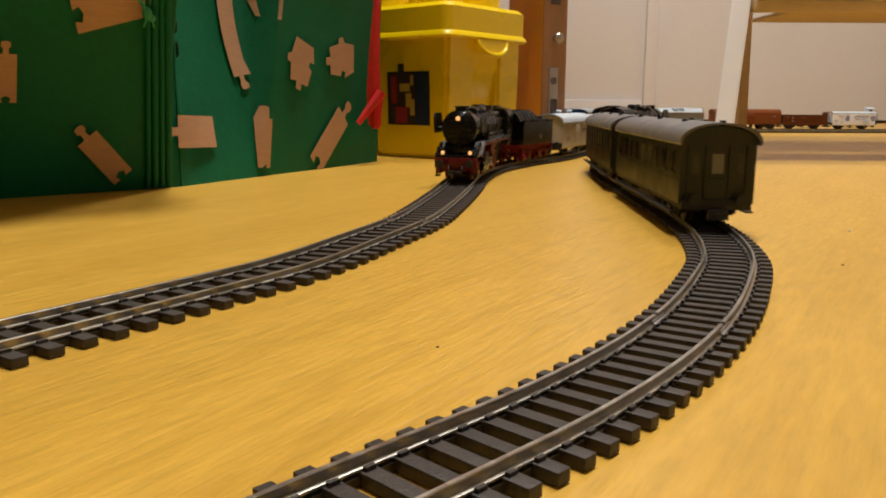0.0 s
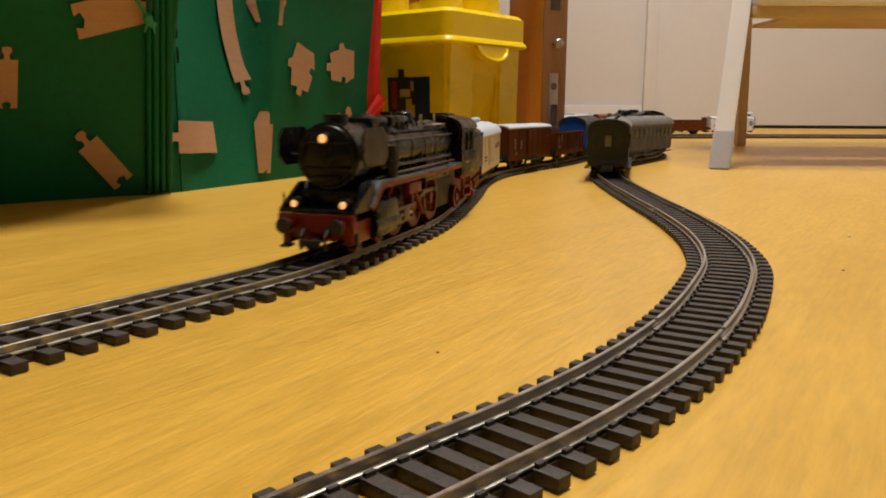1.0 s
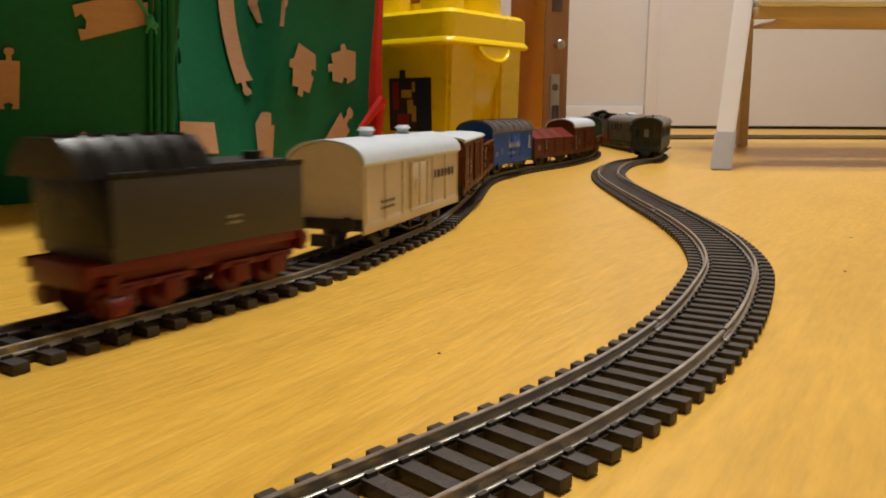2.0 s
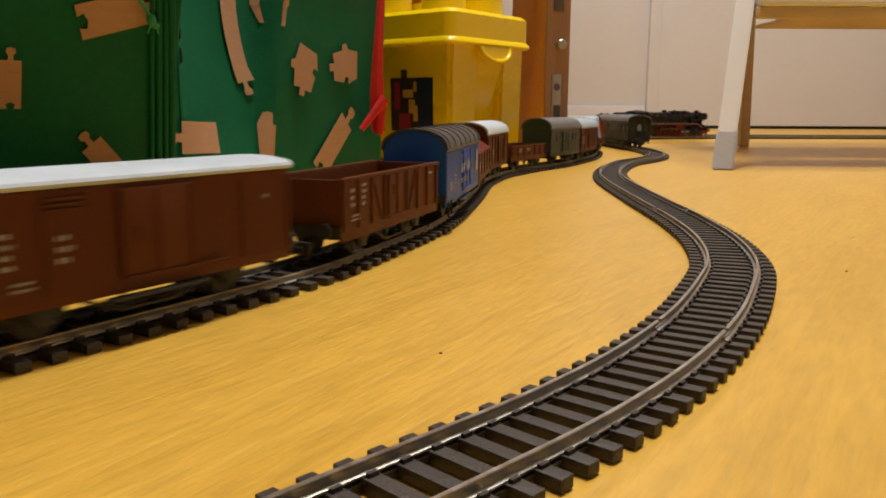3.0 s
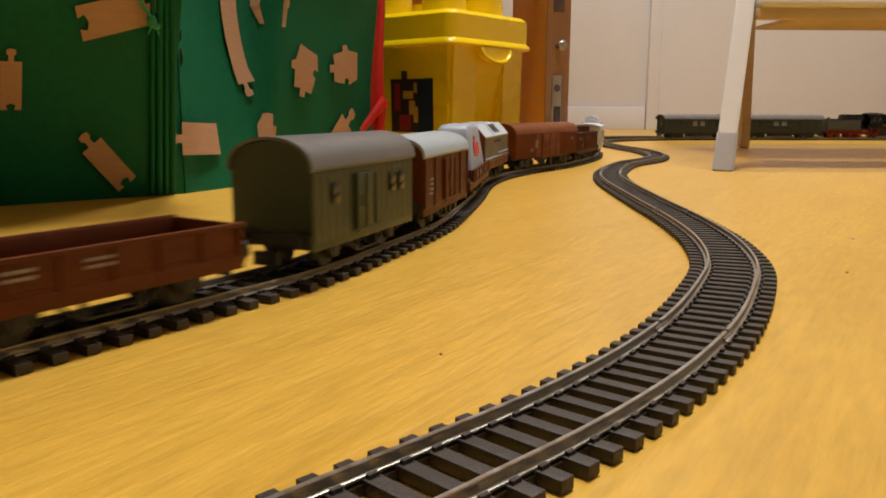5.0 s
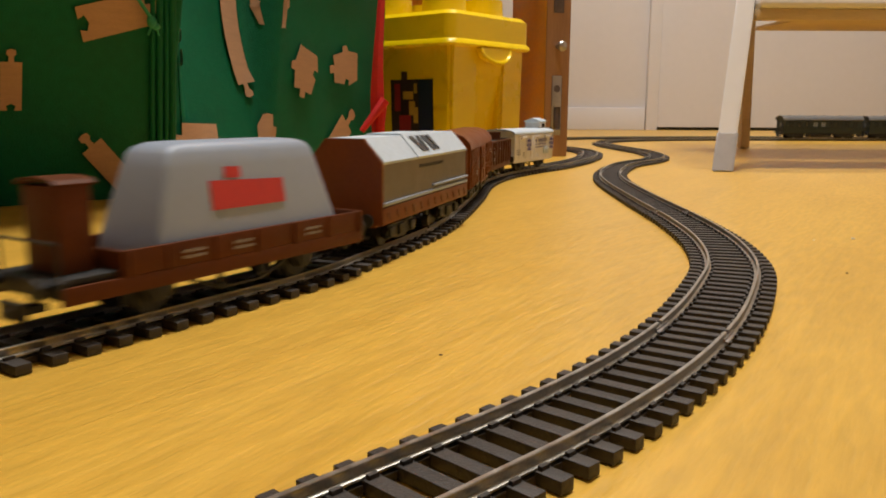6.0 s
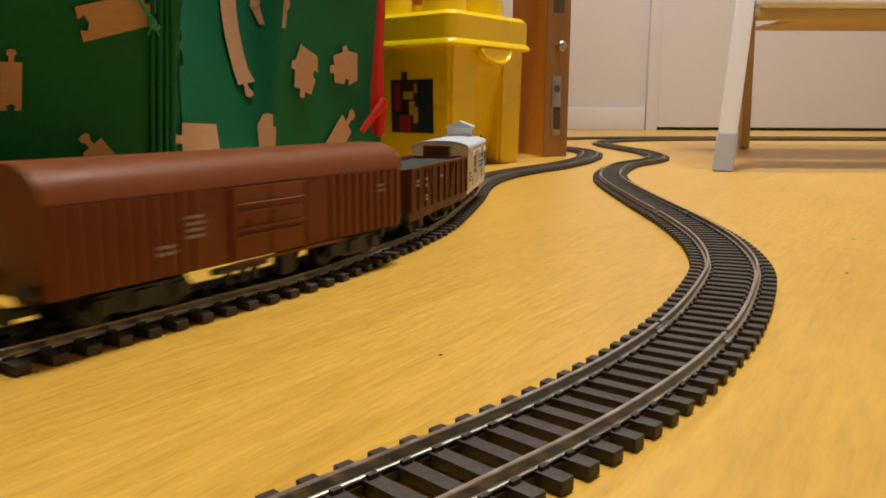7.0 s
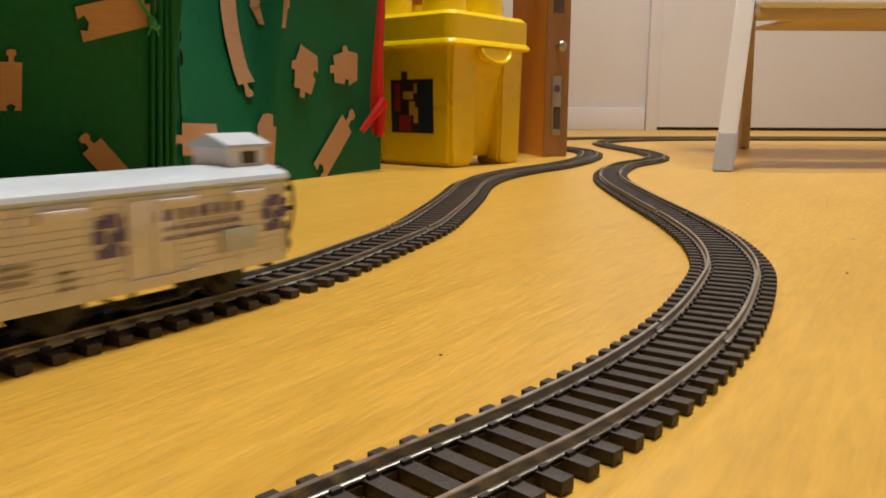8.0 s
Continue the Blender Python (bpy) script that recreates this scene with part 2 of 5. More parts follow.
def floor_boards():
    width, length = 190.0, 1285.0
    c, s = math.cos(radians(BOARD_TURN)), math.sin(radians(BOARD_TURN))
    for row in range(-26, 27):
        for k in range(-5, 5):
            x0, y0 = k * length + (row * 457) % 1285 + 380, row * width - 60
            corners = [(x0 + 0.04, y0 + 0.03), (x0 + length - 0.04, y0 + 0.03), (x0 + length - 0.04, y0 + width - 0.03), (x0 + 0.04, y0 + width - 0.03)]
            pts = [(u * c - v * s, u * s + v * c) for u, v in corners]
            for axis, limit, below in ((0, XR, True), (0, XL, False), (1, YF, True), (1, YB, False)):
                pts = clip_outline(pts, axis, limit, below) if len(pts) > 2 else []
            if len(pts) < 3:
                continue
            local = [((x * c + y * s) - x0, (-x * s + y * c) - y0) for x, y in pts]
            b = bmesh.new()
            low, high = [b.verts.new((u, v, -3)) for u, v in local], [b.verts.new((u, v, 0)) for u, v in local]
            b.faces.new(low[::-1]), b.faces.new(high)
            for i in range(len(local)):
                j = (i + 1) % len(local)
                b.faces.new((low[i], low[j], high[j], high[i]))
            ob = new("floor_board", mesh_of("floor_board", b, FLOOR))
            ob.parent = subfloor
            ob.matrix_basis = pose((x0 * c - y0 * s) * MM, (x0 * s + y0 * c) * MM, 0, 0, 0, BOARD_TURN)


# white doors of the built-in cupboard along the far wall
def far_doors():
    edges = [-700, -60, 620, 1360, 2100]
    for i in range(4):
        x0, x1 = edges[i] + 6, edges[i + 1] - 6
        d = thing("door_%d" % (i + 1), "closed off-white panel door above a dark gap", "door")
        d["kind"] = "structure"
        z0 = 9 if i > 1 else 12
        quick("door_leaf", DOOR_WHITE, d, "", (box, x0, x1, YF - 36, YF - 4, z0, 2050, 1.5))
    b = bmesh.new()
    for x in (622,):
        box(b, x - 17, x + 17, YF - 52, YF - 1, 0, 2100, 2)
    box(b, -720, 2120, YF - 50, YF - 2, 2055, 2110, 2)
    structure("trim", "off-white painted door post", b, DOOR_WHITE)
    b = bmesh.new()
    box(b, -700, 603, YF - 48, YF - 37, 0, 66, 3)
    structure("baseboard", "low off-white skirting board", b, DOOR_WHITE)
    # added black strip: paints the shade of the gap under the doors
    b = bmesh.new()
    box(b, 642, 2110, YF - 30, YF - 2, 0, 8)
    structure("trim_plinth", "black strip standing for the shade in the gap below the doors", b, BLACK_MATT, "trim")


far_doors()

# the ceiling lamp, above and behind the view
for place, watts in LAMPS:
    lamp_thing = thing("ceiling_lamp", "round flat ceiling lamp with a warm glowing shade", "lamp", "ceiling lamps", at=pose(*place))
    quick("lamp_base", WHITE_LACQUER, lamp_thing, "", (rod, (0, 0, -20), (0, 0, 40), 190, None, 48))
    quick("lamp_shade", SHADE, lamp_thing, "glowing opal shade", (rod, (0, 0, -70), (0, 0, -21), 150, 180, 48))


# ---- the two lines of track ----
LINE_1 = [(-1010, -1800), (-640, -980), (-400, -440), (-265, -140), (-220, -40), (-180, 45), (-142, 116), (-103, 178), (-74, 224), (-50.7, 263.3), (-31.6, 314.3), (-12.6, 371.4), (-2.5, 423.6),
          (10.4, 506.7), (24, 606), (43, 672), (73, 735), (108, 793), (144, 871), (169, 940), (184, 1000), (194, 1060), (190, 1125), (168, 1200), (138, 1275), (120, 1360),
          (145, 1470), (220, 1565), (340, 1635), (500, 1680), (760, 1705), (1150, 1712), (2300, 1712)]
LINE_2 = [(-720, -1500), (-300, -520), (-150, -170), (-100, -55), (-72, 22), (-44, 66), (-20, 93.5), (1.5, 115.5), (20, 134.5), (44.5, 164.5), (68, 201), (89, 243), (104.5, 280.5), (116.5, 332.5), (123, 396), (126.5, 484),
          (134, 616), (142, 674), (156, 733), (188, 822), (236, 902), (263, 980), (272, 1078), (266, 1185), (262, 1290), (275, 1390), (320, 1480), (420, 1545),
          (600, 1590), (900, 1615), (1250, 1625), (2500, 1630)]


class Line:
    """A smooth centre line through a few points, measured by its length from a mark."""

    def __init__(self, points, mark):
        p = np.array(points, float)
        p = np.vstack([2 * p[0] - p[1], p, 2 * p[-1] - p[-2]])
        out = []
        for i in range(1, len(p) - 2):
            a, b, c, d = p[i - 1:i + 3]
            t1 = np.linalg.norm(b - a) ** 0.5
            t2 = t1 + np.linalg.norm(c - b) ** 0.5
            t3 = t2 + np.linalg.norm(d - c) ** 0.5
            t = np.linspace(t1, t2, max(6, int(np.linalg.norm(c - b) / 3)), endpoint=False)[:, None]
            e, f, g = (t1 - t) / t1 * a + t / t1 * b, (t2 - t) / (t2 - t1) * b + (t - t1) / (t2 - t1) * c, (t3 - t) / (t3 - t2) * c + (t - t2) / (t3 - t2) * d
            h, k = (t2 - t) / t2 * e + t / t2 * f, (t3 - t) / (t3 - t1) * f + (t - t1) / (t3 - t1) * g
            out.append((t2 - t) / (t2 - t1) * h + (t - t1) / (t2 - t1) * k)
        self.q = np.vstack(out + [p[-2:-1]])
        for _ in range(6):
            self.q[1:-1] = (self.q[:-2] + 2 * self.q[1:-1] + self.q[2:]) / 4
        self.s = np.r_[0, np.cumsum(np.linalg.norm(np.diff(self.q, axis=0), axis=1))]
        self.s -= self.s[np.linalg.norm(self.q - np.array(mark), axis=1).argmin()]

    def at(self, v):
        return np.array([np.interp(v, self.s, self.q[:, 0]), np.interp(v, self.s, self.q[:, 1])])

    def way(self, v):
        d = self.at(v + 3) - self.at(v - 3)
        return d / np.linalg.norm(d)


line_1, line_2 = Line(LINE_1, (-103, 178)), Line(LINE_2, (20, 134.5))


def sweep(line, v0, v1, step, section, side):
    """A mesh swept along the line: the section's points lie across (right positive) and up."""
    vs = np.arange(v0, v1, step)
    verts, faces, k = [], [], len(section)
    for v in vs:
        c, w = line.at(v), line.way(v)
        r = np.array([w[1], -w[0]])
        for u, z in section:
            verts.append((*(c + (side + u) * r) * MM, z * MM))
    for i in range(len(vs) - 1):
        for j in range(k):
            a, b = i * k + j, i * k + (j + 1) % k
            faces.append((a, b, b + k, a + k))
    faces += [tuple(range(k)), tuple(range((len(vs) - 1) * k, len(vs) * k))[::-1]]
    return verts, faces


RAIL_SECTION = [(-1.1, 2.6), (1.1, 2.6), (1.1, 3.0), (0.35, 3.25), (0.35, 4.2), (0.5, 4.4), (0.5, 4.95), (0.35, 5.1), (-0.35, 5.1), (-0.5, 4.95), (-0.5, 4.4), (-0.35, 4.2), (-0.35, 3.25), (-1.1, 3.0)]


def swept_part(name, line, v0, v1, step, section, side, mat, parent, label=""):
    me = bpy.data.meshes.new(name)
    verts, faces = sweep(line, v0, v1, step, section, side)
    me.from_pydata(verts, [], faces)
    bm = bmesh.new()
    bm.from_mesh(me)
    finish(bm, 40)
    bm.to_mesh(me)
    bm.free()
    me.materials.append(mat)
    ob = new(name, me)
    ob.parent = parent
    return tagged(ob, label)


def sleeper_mesh(width, length, gauge):
    """One moulded sleeper with small rail chairs on it."""
    b = bmesh.new()
    h, w = length / 2, width / 2
    box(b, -w, w, -h, h, 0.2, 2.6, 0.25)
    for s in (-gauge, gauge):
        box(b, -w * 0.62, w * 0.62, s - 2.0, s - 1.15, 2.6, 3.35)
        box(b, -w * 0.62, w * 0.62, s + 1.15, s + 2.0, 2.6, 3.35)
    return mesh_of("sleeper", b, SLEEPER)


def lay_track(name, label, line, v0, v1, spacing, width, length, near0, near1, joints, gauge=8.7):
    t = thing(name, label, "toy track", "model railway tracks")
    for side in (-gauge, gauge):
        cuts = [v0] + joints + [v1]
        for a, b in zip(cuts, cuts[1:]):
            swept_part("rail", line, a + 0.25, b - 0.25, 4.0, RAIL_SECTION, side, RAIL, t, "nickel silver rail")
        swept_part("sleeper_web", line, v0, v1, 5.0, [(-1.3, 0.3), (1.3, 0.3), (1.3, 1.9), (-1.3, 1.9)], side, SLEEPER, t)
        for j in joints:
            b = bmesh.new()
            box(b, -5, 5, -1.5, 1.5, 2.65, 3.5, 0.15)
            box(b, -5, 5, -0.75, 0.75, 3.4, 4.1, 0.1)
            c, w = line.at(j), line.way(j)
            r = np.array([w[1], -w[0]])
            p = (c + side * r) * MM
            part("rail_joiner", b, STEEL, t, "", Matrix.Translation((p[0], p[1], 0)) @ pose(0, 0, 0, 0, 0, math.degrees(math.atan2(w[1], w[0]))))
    me = sleeper_mesh(width, length, gauge)
    src = np.array([v.co for v in me.vertices])
    polys = [tuple(p.vertices) for p in me.polygons]
    rest_v, rest_f = [], []
    for v in np.arange(v0 + spacing / 2, v1, spacing):
        c, w = line.at(v) * MM, line.way(v)
        m = Matrix.Translation((c[0], c[1], 0)) @ pose(0, 0, 0, 0, 0, math.degrees(math.atan2(w[1], w[0])))
        if near0 < v < near1:
            ob = new("sleeper", me)
            ob.parent = t
            ob.matrix_basis = m
        else:
            n = len(rest_v)
            rest_v += [tuple(m @ Vector(p)) for p in src]
            rest_f += [tuple(i + n for i in p) for p in polys]
    far = bpy.data.meshes.new("sleeper_strip")
    far.from_pydata(rest_v, [], rest_f)
    far.materials.append(SLEEPER)
    ob = new("sleeper_strip", far)
    ob.parent = t
    tagged(ob, kind="stuff")


lay_track("inner_track", "dark plastic sleeper track with two worn metal rails", line_1, line_1.s[0] + 10, line_1.s[-1] - 10, 8.6, 3.9, 32, -150, 1100, [-22, 205, 690, 1150])
lay_track("outer_track", "curving dark sleeper track with two metal rails on the floor", line_2, line_2.s[0] + 10, line_2.s[-1] - 10, 7.0, 3.3, 29, -90, 1200, [72, 320, 650, 1100], 8.25)


# ---- the toys and furniture along the wall ----
def puzzle_shape(kind):
    """Outline of a printed wooden track piece, about 1 unit long, with a peg and a notch."""
    if kind == "straight":
        body = [(-0.5, -0.22), (0.42, -0.22), (0.42, -0.07), (0.33, -0.10), (0.29, 0.0), (0.33, 0.10), (0.42, 0.07), (0.42, 0.22), (-0.5, 0.22),
                (-0.5, 0.06), (-0.60, 0.05), (-0.64, 0.10), (-0.72, 0.09), (-0.74, 0.0), (-0.72, -0.09), (-0.64, -0.10), (-0.60, -0.05), (-0.5, -0.06)]
    elif kind == "curve":
        a = [radians(v) for v in np.linspace(-16, 16, 10)]
        body = [(math.sin(v) * 1.70, 1.70 * math.cos(v) - 1.63) for v in a] + [(math.sin(v) * 1.56, 1.56 * math.cos(v) - 1.63) for v in a[::-1]]
        e = Vector((math.sin(a[0]) * 1.63, 1.63 * math.cos(a[0]) - 1.63))
        d = Vector((-math.cos(a[0]), math.sin(a[0])))
        s = Vector((d.y, -d.x))
        peg = [e + d * u + s * w for u, w in ((0, -0.02), (0.04, -0.02), (0.06, -0.035), (0.09, -0.03), (0.10, 0), (0.09, 0.03), (0.06, 0.035), (0.04, 0.02), (0, 0.02))]
        body = body + [tuple(p) for p in peg]
    else:
        body = [(-0.4, -0.3), (-0.06, -0.36), (0.0, -0.24), (0.12, -0.28), (0.10, -0.40), (0.42, -0.30), (0.46, 0.28), (0.12, 0.34), (0.06, 0.46), (-0.08, 0.44), (-0.08, 0.32), (-0.42, 0.26), (-0.38, 0.06), (-0.54, 0.06), (-0.54, -0.1), (-0.4, -0.1)]
    return body


def print_on(parent, mat, kind, length, width, x, z, turn, at, lean, thick=0.25):
    """A printed piece laid flat on a face whose own plane is x across and z up, facing -y."""
    shape = puzzle_shape(kind)
    wide = {"straight": 0.44, "curve": 0.14, "block": 0.62}[kind]
    long = {"straight": 0.92, "curve": 0.90, "block": 0.86}[kind]
    outline = [Vector((u * length / long, w * width / wide)) for u, w in shape]
    c, s = math.cos(radians(turn)), math.sin(radians(turn))
    b = bmesh.new()
    def spot(bm, u, w, d):
        px, pz = x + u * c - w * s, z + u * s + w * c
        return bm.verts.new((px, lean(px, pz) * pz - 5.0 - d, pz))
    f = b.faces.new([spot(b, p.x, p.y, 0) for p in outline])
    bmesh.ops.triangulate(b, faces=[f], ngon_method="EAR_CLIP")
    r = bmesh.ops.extrude_face_region(b, geom=b.faces[:])
    bmesh.ops.translate(b, vec=(0, -thick, 0), verts=[g for g in r["geom"] if isinstance(g, bmesh.types.BMVert)])
    p = part("printed_piece", b, mat, parent, "pale wooden track piece print", at)
    return p


def ease(u, a, b):
    k = min(max((u - a) / (b - a), 0.0), 1.0)
    return k * k * (3 - 2 * k)


def front_lean(u, v):
    """The soft front sags back beside the corner and bulges forward past a crease."""
    return 0.17 * ease(u, 0, 16) - 0.21 * ease(u, 74 + 0.12 * v, 90 + 0.12 * v)


def side_lean(u, v):
    return -0.40 + 0.40 * ease(u, 184, 199)


def upright(u, v):
    return 0.0


def toy_bag():
    """Upright fabric box bag with rounded, piped edges and pictures of toy track."""
    base = thing("toy_bag", "tall green fabric toy bag printed with wooden track pieces", "storage bag", at=pose(-0.179, 0.541, 0.0, 0, 0, 64))
    # own space: the corner nearest the camera at the origin, the long side along +x, the short side along +y (away to its left)
    def panel(name, origin, turn, w, h, lean, label):
        b = bmesh.new()
        nx, nz = 88, 18
        grid = []
        for j in range(nz + 1):
            row = []
            for i in range(nx + 1):
                u, v = i / nx * w, j / nz * h
                row.append(b.verts.new((u, lean(u, v) * v + 0.8 * noise.noise((u * 0.02, v * 0.02, turn * 0.1)), v)))
            grid.append(row)
        for j in range(nz):
            for i in range(nx):
                b.faces.new((grid[j][i], grid[j][i + 1], grid[j + 1][i + 1], grid[j + 1][i]))
        r = bmesh.ops.extrude_face_region(b, geom=b.faces[:])
        bmesh.ops.translate(b, vec=(0, -3, 0), verts=[g for g in r["geom"] if isinstance(g, bmesh.types.BMVert)])
        return part(name, b, BAG, base, label, pose(origin[0] * MM, origin[1] * MM, 0, 0, 0, turn))
    panel("front_panel", (0, 0), 0, 262, 300, front_lean, "")
    panel("side_panel", (-185, 77), -22.6, 200.4, 300, side_lean, "shaded green side panel")
    panel("back_panel", (262, 150), 180 + 9.3, 453, 300, upright, "")
    panel("end_panel", (262, 0), 90, 150, 300, upright, "")
    quick("top_panel", BAG, base, "", (extrude, [(18, 54), (108, 54), (128, -8), (262, -8), (262, 150), (-150, 83)], 0, 3), at=Matrix(((0, 1, 0, 0), (0, 0, 1, 0), (1, 0, 0, 0.299), (0, 0, 0, 1))))
    # folds of the overhanging edge: foot and a point half way up, drawn on to the top
    for low, high, r in (((-27.4, -2.1, 18.7), (-50.7, -33.7, 113.9), 1.6), ((-23.2, -3.7, 18.5), (-47.0, -35.3, 114.2), 2.2), ((-18.9, -5.4, 18.2), (-43.3, -37.0, 114.5), 1.7), ((-12.9, -4.8, 17.8), (-39.9, -38.5, 114.8), 2.4)):
        p, q = Vector(low), Vector(high)
        foot, head = p + (q - p) * ((2 - p.z) / (q.z - p.z)), p + (q - p) * ((297 - p.z) / (q.z - p.z))
        quick("piping", BAG, base, "stitched green edge fold", (rod, foot, head, r, None, 10))
    quick("cord", CORD, base, "bright green knotted cord", (ball, (-53, -35, 107.5), 3.0, 1, 1, 1.2, 12), (ball, (-50.5, -35.5, 105), 2.2, 1.4, 1, 1, 10), (rod, (-53, -35, 109), (-65, -36, 121), 1.1, None, 8), (rod, (-65, -36, 121), (-72, -40, 150), 1.1, None, 8), (rod, (-51, -36, 106), (-47.8, -34.6, 100), 1.0, 0.6, 8), (rod, (-53, -35, 106), (-54, -32.5, 100), 1.0, 0.6, 8))
    return base


bag = toy_bag()
FRONT, SIDE = pose(0, 0, 0), pose(-0.185, 0.077, 0, 0, 0, -22.6)
for kind, length, width, x, z, turn in (("curve", 94, 17, 74, 124, 87), ("block", 34, 26, 134, 88, 75), ("block", 38, 25, 193, 94, 5), ("straight", 42, 22, 20, 36.5, -2), ("straight", 38, 13, 88, 24, -95), ("straight", 59, 22, 174, 23, -136),
                                        ("block", 36, 13, 103, 139, -94), ("block", 36, 26, 150, 182, 70), ("straight", 44, 20, 200, 170, 20), ("block", 9, 8, 9, 92, 80), ("block", 8, 7, 8, 107, 60)):
    print_on(bag, BAG_PRINT, kind, length, width, x, z, turn, FRONT, front_lean)
for kind, length, width, x, z, turn in (("straight", 38, 19, 142.6, 108.6, -163), ("straight", 26, 11, 92, 68, -90), ("straight", 35, 14, 149.6, 21, -47.5), ("block", 30, 20, 40, 60, 70)):
    print_on(bag, BAG_PRINT, kind, length, width, x, z, turn, SIDE, side_lean)


def yellow_box():
    base = thing("toy_brick_box", "yellow plastic toy brick box with studded lid", "storage box", at=pose(0.007, 0.790, 0, 0, 0, 50))
    # own space: the corner nearest the camera at the origin; +x along the right face, +y along the left face
    W, D, Hh = 132, 150, 121
    def ring(inset, z, r):
        pts = []
        for cx, cy, a0 in ((W - inset - r, D - inset - r, 0), (inset + r, D - inset - r, 90), (inset + r, inset + r, 180), (W - inset - r, inset + r, 270)):
            for k in range(6):
                a = radians(a0 + 18 * k)
                pts.append((cx + r * math.cos(a), cy + r * math.sin(a), z))
        return pts
    def loft(b, rings, cap=True):
        vs = [[b.verts.new(p) for p in r] for r in rings]
        n = len(vs[0])
        for a, c in zip(vs, vs[1:]):
            for i in range(n):
                b.faces.new((a[i], a[(i + 1) % n], c[(i + 1) % n], c[i]))
        b.faces.new(vs[0][::-1]), b.faces.new(vs[-1])
    b = bmesh.new()
    loft(b, [ring(21, 9, 8), ring(20, 12, 8), ring(6, 96, 10), ring(2, Hh, 12)])
    part("tub", b, YELLOW, base)
    # raised corner legs leave a recess and a low arch in each face
    for n, (x0, x1, y0, y1) in enumerate(((9, 38, 6, 40), (94, 125, 6, 40), (9, 38, 106, 142), (94, 125, 106, 142))):
        b = bmesh.new()
        box(b, x0, x1, y0, y1, 0, 11, 3)
        part("foot", b, YELLOW, base)
    # broad pillars lean into the wall and leave a recess with a low arch between them
    for x0, x1 in ((3.6, 47), (88, 128)):
        b = bmesh.new()
        extrude(b, [(5.5, 1), (24, 1), (24, 124), (2.2, 124)], x0, x1)
        bmesh.ops.bevel(b, geom=b.edges[:], offset=3.5, segments=3, affect="EDGES")
        part("pillar", b, YELLOW, base)
    for y0, y1 in ((3.6, 104), (122, 146)):
        b = bmesh.new()
        extrude(b, [(5.5, 1), (24, 1), (24, 124), (2.2, 124)], y0, y1, "y")
        bmesh.ops.bevel(b, geom=b.edges[:], offset=3.5, segments=3, affect="EDGES")
        part("pillar", b, YELLOW, base)
    b = bmesh.new()
    loft(b, [ring(-3, Hh - 1, 12), ring(-5, Hh + 1, 12), ring(-4, Hh + 4, 12), ring(-2, Hh + 6, 12), ring(-2, Hh + 29, 12), ring(2, Hh + 33, 12)])
    lid = part("lid", b, YELLOW, base, "yellow lid with round studs")
    for x in (34, 98):
        for y in (38, 112):
            b = bmesh.new()
            rod(b, (x, y, Hh + 31), (x, y, Hh + 52), 23, 22, 28)
            part("stud", b, YELLOW, lid)
    # lip handle under the lid, on the right face
    b = bmesh.new()
    prev = None
    for k in range(13):
        a = math.pi * k / 12
        p = (68 - 25 * math.cos(a), -3 - 5 * math.sin(a), Hh - 2 - 14 * math.sin(a))
        if prev:
            rod(b, prev, p, 2.3, None, 8)
        prev = p
    extrude(b, [(68 - 25 * math.cos(math.pi * k / 12), Hh - 1 - 14 * math.sin(math.pi * k / 12)) for k in range(13)], -4.5, 3, "y")
    part("handle", b, YELLOW, base)
    # sticker on the left face: plain shapes
    def on_left(name, mat, label, y0, y1, z0, z1, d=0.0):
        b = bmesh.new()
        def xx(z):
            return 5.5 - 3.3 * (z - 1) / 123 - 0.35 - d
        vs = [b.verts.new((xx(z), y, z)) for y, z in ((y0, z0), (y1, z0), (y1, z1), (y0, z1))]
        b.faces.new(vs)
        r = bmesh.ops.extrude_face_region(b, geom=b.faces[:])
        bmesh.ops.translate(b, vec=(-0.3, 0, 0), verts=[g for g in r["geom"] if isinstance(g, bmesh.types.BMVert)])
        return part(name, b, mat, base, label)
    on_left("sticker", STICKER_DARK, "dark printed sticker with coloured shapes", 26, 84, 34, 88)
    on_left("sticker_block", STICKER_BLUE, "dark blue block on the sticker", 26.5, 45, 34.5, 87, 0.4)
    for y0, y1, z0, z1, mat in ((50, 58, 52, 66, STICKER_CREAM), (46, 52, 44, 60, STICKER_CREAM), (56, 72, 36, 52, STICKER_RED), (52, 66, 68, 76, STICKER_CREAM), (60, 68, 76, 96, STICKER_DARK), (70, 78, 56, 84, STICKER_RED), (47, 51, 74, 84, STICKER_CREAM)):
        on_left("sticker_shape", mat, "", y0, y1, z0, z1, 0.8)
    return base


yellow_box()


